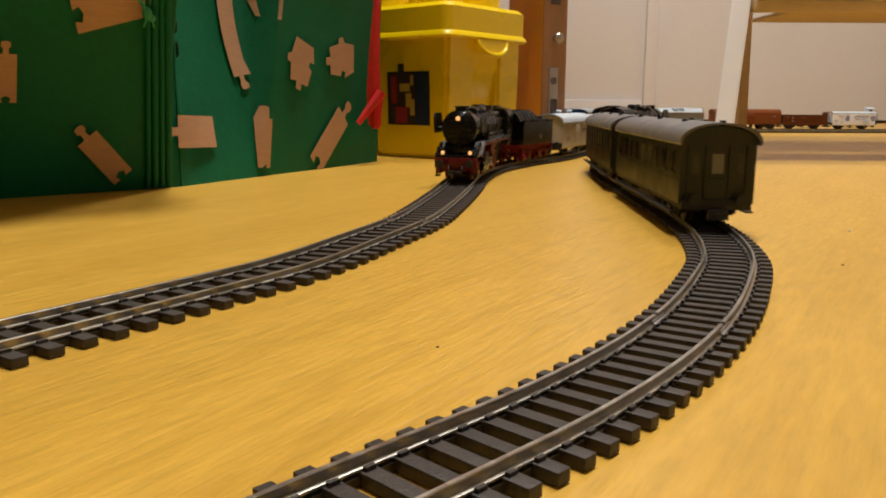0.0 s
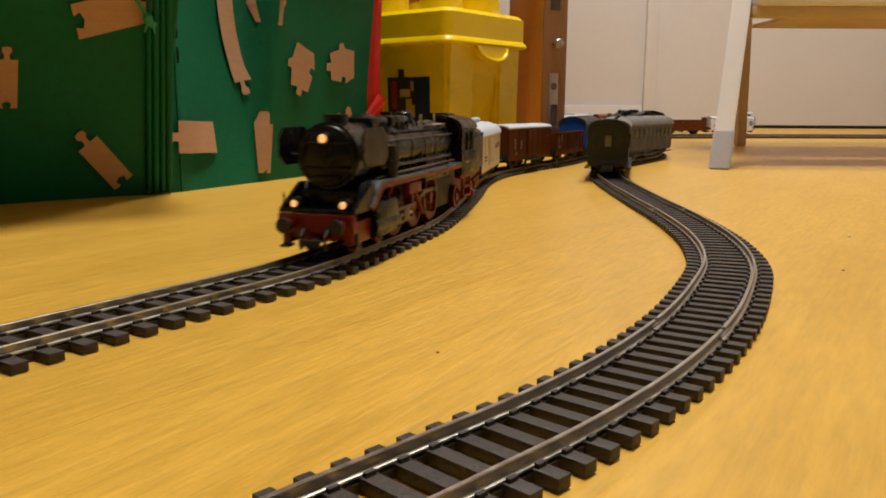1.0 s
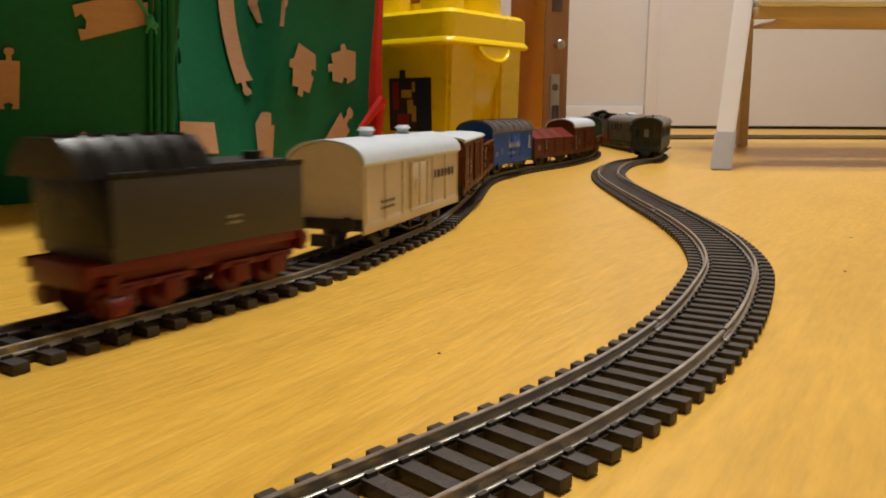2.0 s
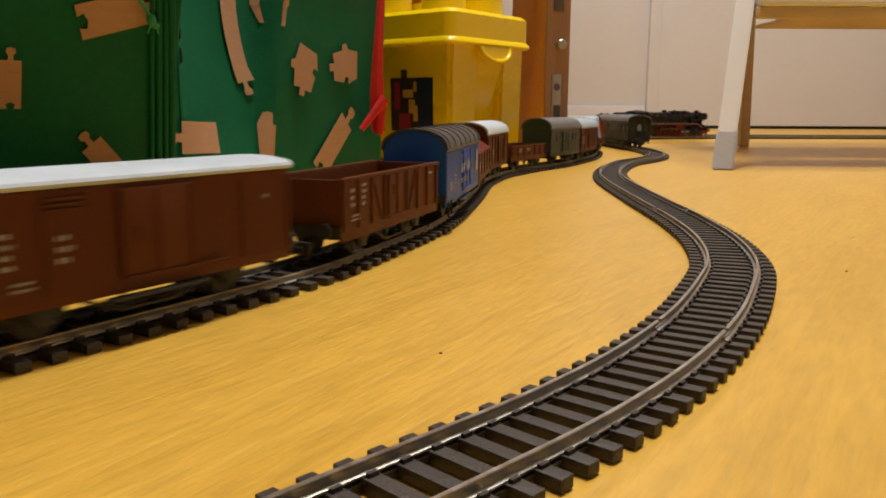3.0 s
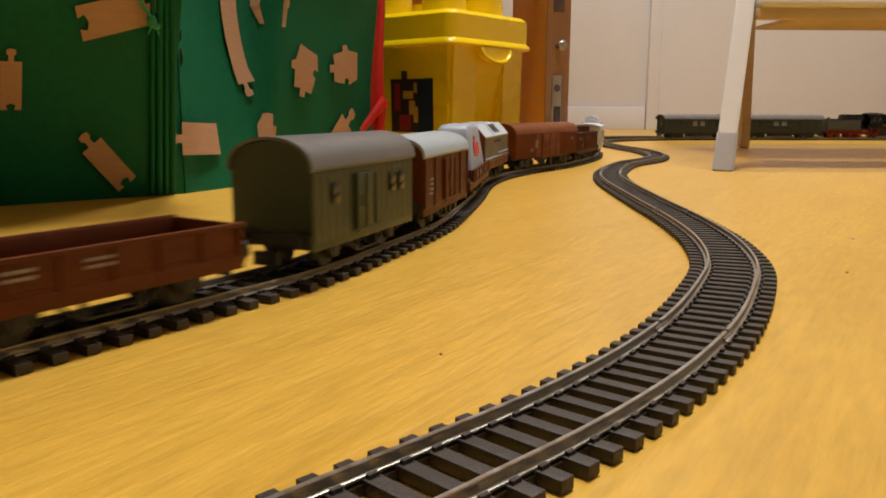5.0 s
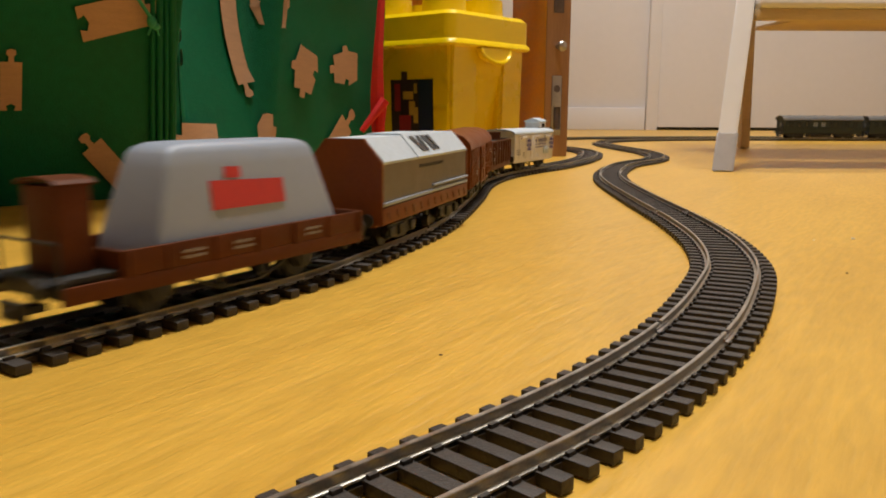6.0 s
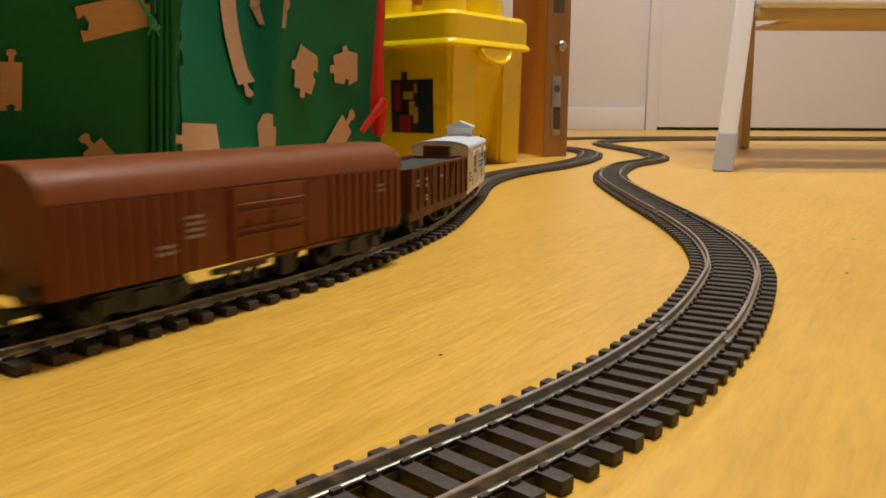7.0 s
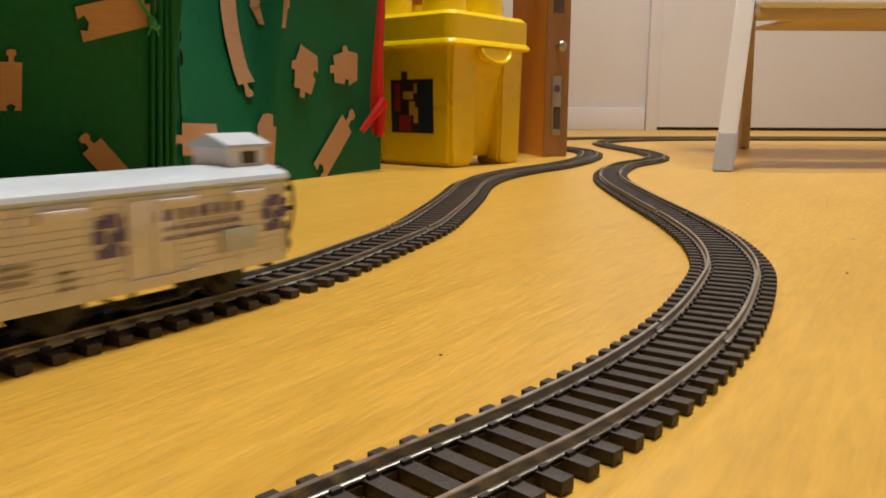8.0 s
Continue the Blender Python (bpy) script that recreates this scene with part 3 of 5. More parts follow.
def red_ribbon():
    base = thing("red_ribbon", "twisted red fabric ribbon hanging beside the bag", "ribbon")
    b = bmesh.new()
    y0 = 745.0
    pts, k = [], 40
    for i in range(k + 1):
        v = i / k
        z = 330 - 294 * v
        x = -62 + 5 * math.sin(v * 5.5 - 0.5) + 6 * v
        pts.append((x, y0 + 4 * math.sin(v * 7), z, 5.0 + 1.2 * math.sin(v * 9) + 2 * max(0, v - 0.8) * 5, 0.5 * v * math.pi + 0.4 * math.sin(v * 12)))
    rows = []
    for x, y, z, w, a in pts:
        dx, dy = math.cos(a * 0.5) * w, math.sin(a * 0.5) * w * 0.6
        rows.append([b.verts.new((x - dx, y - dy, z)), b.verts.new((x, y - 2.2, z)), b.verts.new((x + dx, y + dy, z)), b.verts.new((x, y + 1.6, z))])
    for r, s in zip(rows, rows[1:]):
        for i in range(4):
            b.faces.new((r[i], r[(i + 1) % 4], s[(i + 1) % 4], s[i]))
    part("band", b, RED_CLOTH, base)
    quick("tail", RED_CLOTH, base, "", (rod, (-54, 740, 66), (-75, 732, 38), 5.0, 2.6, 10), (rod, (-58, 744, 60), (-60, 742, 33), 5.5, 4.0, 10))
    return base


red_ribbon()


def wooden_shelf():
    base = thing("shelf_unit", "orange wooden shelf upright with a worn front edge", "shelf")
    quick("side_board", ORANGE_WOOD, base, "", (extrude, [(96, 1150), (124, 1000), (156, 1016), (136, 1160)], 0, 1650), at=Matrix(((0, 1, 0, 0), (0, 0, 1, 0), (1, 0, 0, 0), (0, 0, 0, 1))))
    # front edge strip with metal plates and a knob
    edge = quick("front_edge", EDGE_WOOD, base, "light front edge", (box, 0, 34, -2.2, 0, 0.5, 1650, 0.6), at=pose(0.1245, 0.9985, 0, 0, 0, 24.5))
    at = pose(0.1245, 0.9985, 0, 0, 0, 24.5)
    quick("plate", STEEL, base, "worn metal plate", (box, 9, 23, -3.2, -2.3, 27, 100, 1), at=at)
    quick("plate_slot", DARK_PICTURE, base, "", (box, 12.5, 20.5, -3.7, -3.3, 34, 62, 2), (rod, (16, -3.6, 84), (16, -3.25, 84), 4.5, None, 16), at=at)
    quick("knob", STEEL, base, "small round metal knob", (rod, (16, -10, 135), (16, -2.4, 135), 4, 3, 16), (ball, (17, -11, 135), 6.5, 1, 0.6, 1, 16), at=at)
    quick("upper_plate", DARK_PICTURE, base, "", (box, 9, 23, -3.0, -2.3, 175, 225, 1), at=at)
    turn = pose(0.1245, 0.9985, 0, 0, 0, 24.5)
    quick("far_side_board", ORANGE_WOOD, base, "", (box, -470, -440, 0, 300, 0, 1650, 1), at=turn)
    quick("back_board", ORANGE_WOOD, base, "", (box, -470, 20, 302, 312, 0, 1650, 1), at=turn)
    for z in (300, 660, 1020, 1380, 1630):
        quick("shelf_board", ORANGE_WOOD, base, "", (box, -439, -4, 8, 300, z, z + 20, 1), at=turn)
    return base


wooden_shelf()


def step_stool():
    base = thing("step_stool", "white lacquered stool with grey foot caps", "stool")
    def leg(name, x, y, lean, w, d, mat, cap, turn=0):
        b = bmesh.new()
        z1 = 426
        tc, ts = math.cos(radians(turn)), math.sin(radians(turn))
        def corner(bm, sx, sy, ex, ey, z):
            u, v = sx * ex, sy * ey
            return bm.verts.new((x + lean[0] * z + u * tc - v * ts, y + lean[1] * z + u * ts + v * tc, z))
        a = [corner(b, sx, sy, w / 2, d / 2, 0.5) for sx, sy in ((-1, -1), (1, -1), (1, 1), (-1, 1))]
        c = [corner(b, sx, sy, w / 2, d / 2, z1) for sx, sy in ((-1, -1), (1, -1), (1, 1), (-1, 1))]
        b.faces.new(a[::-1]), b.faces.new(c)
        for i in range(4):
            b.faces.new((a[i], a[(i + 1) % 4], c[(i + 1) % 4], c[i]))
        bmesh.ops.bevel(b, geom=b.edges[:], offset=1.5, segments=2, affect="EDGES")
        p = part(name, b, mat, base)
        if cap:
            q = bmesh.new()
            h = 38
            lo = [corner(q, sx, sy, w / 2 + 1, d / 2 + 1, 0) for sx, sy in ((-1, -1), (1, -1), (1, 1), (-1, 1))]
            hi = [corner(q, sx, sy, w / 2 + 1, d / 2 + 1, h) for sx, sy in ((-1, -1), (1, -1), (1, 1), (-1, 1))]
            q.faces.new(lo[::-1]), q.faces.new(hi)
            for i in range(4):
                q.faces.new((lo[i], lo[(i + 1) % 4], hi[(i + 1) % 4], hi[i]))
            bmesh.ops.bevel(q, geom=q.edges[:], offset=1.5, segments=2, affect="EDGES")
            part("foot_cap", q, GREY_RUBBER, p, "grey plastic foot cap")
    leg("leg", 273, 775, (0.17, 0.28), 17.5, 22, WHITE_LACQUER, True, -21)
    leg("leg", 470, 1250, (-0.04, -0.05), 13, 20, TAN_WOOD, False)
    leg("leg", 830, 775, (-0.17, 0.28), 20, 22, WHITE_LACQUER, True, 21)
    leg("leg", 860, 1250, (-0.05, -0.05), 13, 20, TAN_WOOD, False)
    quick("step", WHITE_LACQUER, base, "white stool step", (box, 308, 780, 798, 850, 157.2, 167, 4))
    quick("step_rail", TAN_WOOD, base, "tan rail below the step", (box, 306, 784, 802, 812, 146, 157, 1.5), (box, 345, 745, 812.2, 908, 146, 150, 1.0))
    quick("seat", WHITE_LACQUER, base, "white stool seat", (box, 318, 800, 880, 1260, 426, 446, 6))
    return base


step_stool()


def crumb(name, label, mat, x, y, r):
    b = bmesh.new()
    ball(b, (0, 0, r * 0.45), r, 1.3, 0.9, 0.6, 8)
    ob = new(name, mesh_of(name, b, mat))
    ob.location = (x * MM, y * MM, 0)
    return tagged(ob, label, "crumb")


crumb("crumb", "tiny pale crumb lying on the floor", SPECK, 189, 360, 0.8)
crumb("crumb", "tiny pale crumb lying on the floor", SPECK, 169, 356, 0.5)
crumb("crumb", "tiny dark fleck lying on the floor", KNOT, -0.4, 182.2, 0.35)
crumb("crumb", "tiny dark fleck lying on the floor", KNOT, 147, 282, 0.45)


# ---- rolling stock: own space has x to the front, y to its left, z up from the floor; the railhead lies at 5.1 ----
WHEEL_R = 5.7


def wheelset(parent, x, r=WHEEL_R, mat=None, axle=True):
    b = bmesh.new()
    for s in (-1, 1):
        rod(b, (0, s * 7.0, 0), (0, s * 9.2, 0), r, None, 24)
        rod(b, (0, s * 6.4, 0), (0, s * 7.0, 0), r + 0.8, None, 24)
        rod(b, (0, s * 9.2, 0), (0, s * 9.5, 0), r * 0.45, None, 12)
    rod(b, (0, -10.5, 0), (0, 10.5, 0), 1.0, None, 10)
    return part("wheelset", b, mat or BLACK_MATT, parent, "", pose(x * MM, 0, (5.1 + r) * MM))


def buffers(parent, L, ends=(1, -1), mat=None):
    for e in ends:
        for s in (-1, 1):
            b = bmesh.new()
            x = e * L / 2
            rod(b, (x - e * 1, s * 10, 17), (x + e * 3.6, s * 10, 17), 1.3, None, 10)
            rod(b, (x + e * 3.4, s * 10, 17), (x + e * 4.4, s * 10, 17), 2.7, None, 14)
            part("buffer", b, mat or BLACK_MATT, parent)
        b = bmesh.new()
        box(b, min(e * (L / 2 - 4), e * (L / 2 + 5)), max(e * (L / 2 - 4), e * (L / 2 + 5)), -2.2, 2.2, 9.5, 11.5, 0.4)
        box(b, e * (L / 2 + 3.5) - 1, e * (L / 2 + 3.5) + 1, -4.5, 4.5, 8.5, 13, 0.4)
        part("coupler", b, BLACK_MATT, parent)


def axle_guards(parent, x):
    for s in (-1, 1):
        b = bmesh.new()
        y0, y1 = (s * 11.0, s * 12.6)
        y0, y1 = min(y0, y1), max(y0, y1)
        extrude(b, [(x - 6.5, 15.5), (x + 6.5, 15.5), (x + 2.6, 8.6), (x - 2.6, 8.6)], y0, y1, "y")
        box(b, x - 2.3, x + 2.3, s * 12.4 - 0.8, s * 12.4 + 0.8, 8.6, 13.2, 0.4)
        box(b, x - 10.5, x + 10.5, s * 12.2 - 0.6, s * 12.2 + 0.6, 13.4, 15.0, 0.3)
        box(b, x - 8, x + 8, s * 12.2 - 0.6, s * 12.2 + 0.6, 12.4, 13.4, 0.3)
        part("axle_guard", b, BLACK_MATT, parent)


def underframe(parent, L, mat, z=15.5, wheelbase=0.56, sole=None):
    b = bmesh.new()
    box(b, -L / 2 + 1, L / 2 - 1, -9, 9, z - 1.5, z + 2)
    for e in (-1, 1):
        box(b, e * L / 2 - 1, e * L / 2 + 1, -14.5, 14.5, z - 1.2, z + 3, 0.3)
    part("underframe", b, mat, parent)
    for s in (-1, 1):
        quick("solebar", sole or mat, parent, "", (box, -L / 2, L / 2, s * 14.1 - 0.6, s * 14.1 + 0.6, 12.7, 17, 0.25))
    w = L * wheelbase / 2
    for x in (w, -w):
        wheelset(parent, x)
        axle_guards(parent, x)
    b = bmesh.new()
    box(b, -3, 3, -5, 5, 10.5, 14)
    rod(b, (-w, 0, 12.2), (w, 0, 12.2), 0.6, None, 6)
    part("brake_gear", b, BLACK_MATT, parent)
    # trussing below the solebars, and a brake shoe beside each wheel
    for s in (-1, 1):
        b = bmesh.new()
        rod(b, (-w + 9, s * 13.4, 12.7), (-8, s * 13.4, 8.4), 0.55, None, 6)
        rod(b, (w - 9, s * 13.4, 12.7), (8, s * 13.4, 8.4), 0.55, None, 6)
        rod(b, (-8.3, s * 13.4, 8.4), (8.3, s * 13.4, 8.4), 0.55, None, 6)
        for x in (-8, 8):
            box(b, x - 0.6, x + 0.6, s * 13.4 - 0.6, s * 13.4 + 0.6, 8.4, 12.8)
        part("truss", b, BLACK_MATT, parent)
        for x in (w, -w):
            for e in (-1, 1):
                quick("brake_shoe", BLACK_MATT, parent, "", (box, x + e * 7.0 - 0.7, x + e * 7.0 + 0.7, min(s * 7, s * 9.4), max(s * 7, s * 9.4), 8.2, 14.2, 0.3))
    buffers(parent, L)


def bogie(parent, x, mat, half=12.0):
    b = bmesh.new()
    for s in (-1, 1):
        extrude(b, [(x - half - 5, 10), (x - half - 2, 13.5), (x + half + 2, 13.5), (x + half + 5, 10), (x + half + 2, 8.0), (x + half - 4, 8.4), (x + 5, 7.4), (x - 5, 7.4), (x - half + 4, 8.4), (x - half - 2, 8.0)], s * 11.6 - 0.9, s * 11.6 + 0.9, "y")
        for u in (-half, half):
            box(b, x + u - 2.4, x + u + 2.4, s * 12.8 - 0.9, s * 12.8 + 0.9, 8.6, 12.6, 0.4)
        box(b, x - 3.5, x + 3.5, s * 12.6 - 0.9, s * 12.6 + 0.9, 8.4, 12.8, 0.4)
    box(b, x - 4, x + 4, -11, 11, 9, 14)
    part("bogie_frame", b, mat, parent)
    for u in (-half, half):
        wheelset(parent, x + u)


def roof_outline(half, z, rise, over=1.0, n=12, thick=1.0):
    h = half + over
    top = [(h * math.cos(math.pi * i / n), z + thick + rise * math.sin(math.pi * i / n) ** 0.85) for i in range(n + 1)]
    under = [((h - thick * 0.9) * math.cos(math.pi * i / n), z + rise * math.sin(math.pi * i / n) ** 0.85) for i in range(n + 1)]
    return top + under[::-1]


def arc_end(half, z0, z1, rise, n=12):
    return [(half, z0), (half, z1)] + [(half * math.cos(math.pi * i / n), z1 + rise * math.sin(math.pi * i / n) ** 0.85) for i in range(1, n)] + [(-half, z1), (-half, z0)]


def planks(parent, L, half, z0, z1, count, mat, proud=0.35, sides=(1, -1), vertical=True, x_range=None):
    """Thin boards on the sides, one by one with a gap between."""
    lo, hi = x_range or (-L / 2 + 0.6, L / 2 - 0.6)
    step = (hi - lo) / count if vertical else (z1 - z0) / count
    b = bmesh.new()
    if vertical:
        box(b, -step / 2 + 0.15, step / 2 - 0.15, -proud / 2, proud / 2, z0 + 0.4, z1 - 0.3)
    else:
        box(b, lo, hi, -proud / 2, proud / 2, -step / 2 + 0.12, step / 2 - 0.12)
    me = mesh_of("board", b, mat)
    for s in sides:
        for i in range(count):
            ob = new("board", me)
            ob.parent = parent
            k = (i + 0.5) * step
            ob.location = (((lo + k) if vertical else 0) * MM, s * (half + proud / 2) * MM, 0 if vertical else (z0 + k) * MM)


def ribs(parent, half, z0, z1, xs, mat, w=1.2, proud=0.9, name="rib"):
    for x in xs:
        for s in (1, -1):
            b = bmesh.new()
            box(b, x - w / 2, x + w / 2, min(s * half, s * (half + proud)), max(s * half, s * (half + proud)), z0, z1, 0.15)
            part(name, b, mat, parent)


def marks(parent, half, rows, mat=None, label="small unreadable lettering", proud=0.5):
    """Plain bars for small lettering on the left side: x centre, z centre, width, lines."""
    for x, z, w, lines, h in rows:
        b = bmesh.new()
        for k in range(lines):
            zz = z + (lines / 2 - k - 0.5) * h * 1.45
            u, i = x + w / 2, 0
            while u > x - w / 2 + 0.2:
                d = h * (0.30 + 0.35 * ((i * 37 + k * 23) % 10) / 10)
                box(b, max(u - d, x - w / 2), u, half + proud, half + proud + 0.12, zz - h * 0.36, zz + h * 0.36)
                u -= d + h * 0.55
                i += 1
        part("lettering", b, mat or INK_WHITE, parent, label)


def doors_sliding(parent, half, x, w, z0, z1, mat, proud=0.9):
    for s in (1, -1):
        b = bmesh.new()
        box(b, x - w / 2, x + w / 2, min(s * half, s * (half + proud)), max(s * half, s * (half + proud)), z0, z1, 0.2)
        d = part("sliding_door", b, mat, parent)
        b = bmesh.new()
        yy = s * (half + proud)
        for u in (-w / 2 + 0.6, 0, w / 2 - 0.6):
            box(b, x + u - 0.4, x + u + 0.4, min(yy, yy + s * 0.5), max(yy, yy + s * 0.5), z0 + 0.5, z1 - 0.5)
        box(b, x - w, x + w / 2, min(yy, yy + s * 0.6), max(yy, yy + s * 0.6), z0 - 1.0, z0 - 0.2)
        rod(b, (x + w * 0.3, yy + s * 0.8, z0 + 8), (x + w * 0.3, yy + s * 0.8, z0 + 12), 0.3, None, 6)
        part("door_fitting", b, mat, d)


def box_van(name, label, L, body, roof, half=14.6, z0=15, z1=37, rise=8.5, boards=26, group="goods wagons of the train", strapped=False, ends=None):
    t = thing(name, label, "model wagon", group)
    underframe(t, L, BLACK_MATT, sole=body)
    b = bmesh.new()
    extrude(b, arc_end(half, z0, z1, rise), -L / 2, L / 2)
    part("body", b, body, t)
    if boards:
        planks(t, L, half, z0, z1, boards, body)
    b = bmesh.new()
    extrude(b, roof_outline(half, z1 + 0.2, rise, 1.1), -L / 2 - 1, L / 2 + 1)
    r = part("roof", b, roof, t)
    if strapped:
        for i in range(7):
            x = -L / 2 + 5 + i * (L - 10) / 6
            b = bmesh.new()
            extrude(b, roof_outline(half, z1 + 0.6, rise, 1.4), x - 0.7, x + 0.7)
            part("roof_strap", b, roof, r)
    return t


def gondola(name, label, L, body, half=14.6, z0=16, z1=33, posts=9, load=None, group="goods wagons of the train"):
    t = thing(name, label, "model wagon", group)
    underframe(t, L, BLACK_MATT, sole=body)
    b = bmesh.new()
    box(b, -L / 2, L / 2, -half, half, z0, z0 + 2)
    part("floor_board", b, body, t)
    for n, (x0, x1, y0, y1) in enumerate(((-L / 2, L / 2, half - 1.2, half), (-L / 2, L / 2, -half, -half + 1.2), (L / 2 - 1.2, L / 2, -half + 1.2, half - 1.2), (-L / 2, -L / 2 + 1.2, -half + 1.2, half - 1.2))):
        b = bmesh.new()
        box(b, x0, x1, y0, y1, z0 + 2, z1, 0.2)
        part("side_wall" if n < 2 else "end_wall", b, body, t)
    ribs(t, half, z0 + 0.5, z1 - 0.4, [-L / 2 + 1.5 + i * (L - 3) / (posts - 1) for i in range(posts)], body, 1.3, 0.8, "post")
    b = bmesh.new()
    for s in (1, -1):
        box(b, -L / 2, L / 2, s * half - 1.0, s * half + 1.0, z1 - 0.6, z1 + 0.5, 0.2)
    part("top_rail", b, body, t)
    if z1 > 30:
        for s in (1, -1):
            for e in (1, -1):
                b = bmesh.new()
                extrude(b, [(e * 12.5, z0 + 1), (e * 14.0, z0 + 1), (e * 22.0, z1 - 1), (e * 20.5, z1 - 1)], min(s * half, s * (half + 0.6)), max(s * half, s * (half + 0.6)), "y")
                part("brace", b, body, t)
            quick("foot_step", BLACK_MATT, t, "", (box, L / 2 - 14, L / 2 - 7, min(s * 14, s * 16), max(s * 14, s * 16), 8.0, 8.7), (box, L / 2 - 13.6, L / 2 - 12.8, min(s * 14, s * 14.8), max(s * 14, s * 14.8), 8.7, 13), (box, L / 2 - 8.2, L / 2 - 7.4, min(s * 14, s * 14.8), max(s * 14, s * 14.8), 8.7, 13))
    if load:
        b = bmesh.new()
        n = 26
        grid = [[b.verts.new((-L / 2 + 2 + i * (L - 4) / n, (j / 6 - 0.5) * (2 * half - 3), z1 - 1.2 + 0.5 * noise.noise((i * 0.6, j * 0.7, 2)))) for i in range(n + 1)] for j in range(7)]
        for j in range(6):
            for i in range(n):
                b.faces.new((grid[j][i], grid[j][i + 1], grid[j + 1][i + 1], grid[j + 1][i]))
        part("load", b, load, t, "fine grey gravel load")
    return t


GOODS = "goods wagons of the train"


def white_van():
    t = box_van("refrigerator_van", "cream white van with silver roof and dark side lettering", 112, CREAM, ROOF_WHITE, boards=0)
    doors_sliding(t, 14.6, 0, 20, 17, 36, CREAM, 0.7)
    ribs(t, 14.6, 16, 37, [-54, -36, -18, 18, 36, 54], CREAM, 1.0, 0.5)
    marks(t, 14.6, [(-34, 29, 28, 1, 5.0)], INK_DARK, "dark side lettering")
    marks(t, 14.6, [(34, 22, 14, 2, 1.6)], INK_DARK)
    for x in (-20, 20):
        quick("roof_vent", ROOF_WHITE, t, "", (rod, (x, 0, 45), (x, 0, 49), 2.6, None, 14), (rod, (x, 0, 49), (x, 0, 50.4), 3.6, 2.4, 14))
    return t


def brown_van():
    t = box_van("covered_van", "brown red covered van with flat white roof", 101, OX, ROOF_WHITE, z1=39.6, rise=2.6, boards=30)
    doors_sliding(t, 15.0, -2, 22, 17, 38.5, OX)
    ribs(t, 15.0, 16, 37.5, [-49.5, -31, 28, 49.5], OX, 1.1, 0.5)
    marks(t, 15.0, [(37, 27, 3.2, 4, 1.6), (23.5, 26, 3.6, 3, 1.8), (34, 19, 5, 2, 1.0), (-40, 32.5, 2.6, 1, 1.3)])
    for z in (34.5, 35.8, 37.1):
        quick("vent_slat", OX_DARK, t, "", (box, 18, 28, 15.3, 15.8, z, z + 0.7))
    for y in (14.6, -17.5):
        quick("step_board", BLACK_MATT, t, "", (box, -16, 14, y, y + 2.9, 11.5, 12.2))
    return t


def brown_gondola():
    t = gondola("open_wagon", "brown red high-sided open wagon, empty", 94, OX, z1=34)
    doors_sliding(t, 14.7, 0, 18, 17.5, 33, OX, 0.5)
    marks(t, 15.0, [(40, 27.5, 3.2, 3, 1.7), (31, 28, 3.2, 4, 1.5), (38, 20.5, 6, 2, 1.0), (-36, 30.5, 3.2, 1, 1.3)], proud=0.6)
    return t


def blue_van():
    t = box_van("blue_van", "blue covered van with dark strapped roof and white lettering", 114, BLUE, ROOF_DARK, z1=38, rise=9.5, boards=32, strapped=True)
    marks(t, 15.0, [(6, 21.5, 24, 2, 0.9), (34, 24, 3.6, 3, 1.3), (47, 22, 6, 4, 0.7)])
    # slanted script as plain white strokes
    b = bmesh.new()
    x = 16.0
    for k in range(15):
        h = 9.5 if k in (0, 7) else (6.5 if k in (3, 10, 13) else 4.5)
        w = 0.75
        z = 25.5
        pts = [(x, z), (x - w, z), (x - w - h * 0.28, z + h), (x - h * 0.28, z + h)]
        extrude(b, pts, 15.45, 15.6, "y")
        extrude(b, [(x - 0.4, z + 0.2), (x - 2.0, z + 1.6), (x - 2.0, z + 2.4), (x - 0.4, z + 1.0)], 15.45, 15.6, "y")
        x -= 2.1 if k != 6 else 3.4
    part("lettering", b, INK_WHITE, t, "slanted white lettering")
    # emblem: a plain pale bottle-like shape
    b = bmesh.new()
    extrude(b, [(-41, 23), (-49, 23), (-47, 30), (-47.5, 32), (-45, 35.5), (-42.5, 32), (-43, 30)], 15.45, 15.6, "y")
    part("emblem", b, INK_WHITE, t, "plain pale emblem")
    doors_sliding(t, 14.7, -4, 26, 17, 37, BLUE, 0.6)
    quick("step_board", BLACK_MATT, t, "", (box, -18, 18, 14.6, 17.0, 11.5, 12.2))
    quick("corner_step", BLACK_MATT, t, "", (box, 44, 54, 14.8, 16.6, 8, 8.6), (box, 44, 45, 14.8, 15.6, 8.6, 15), (box, 53, 54, 14.8, 15.6, 8.6, 15))
    return t


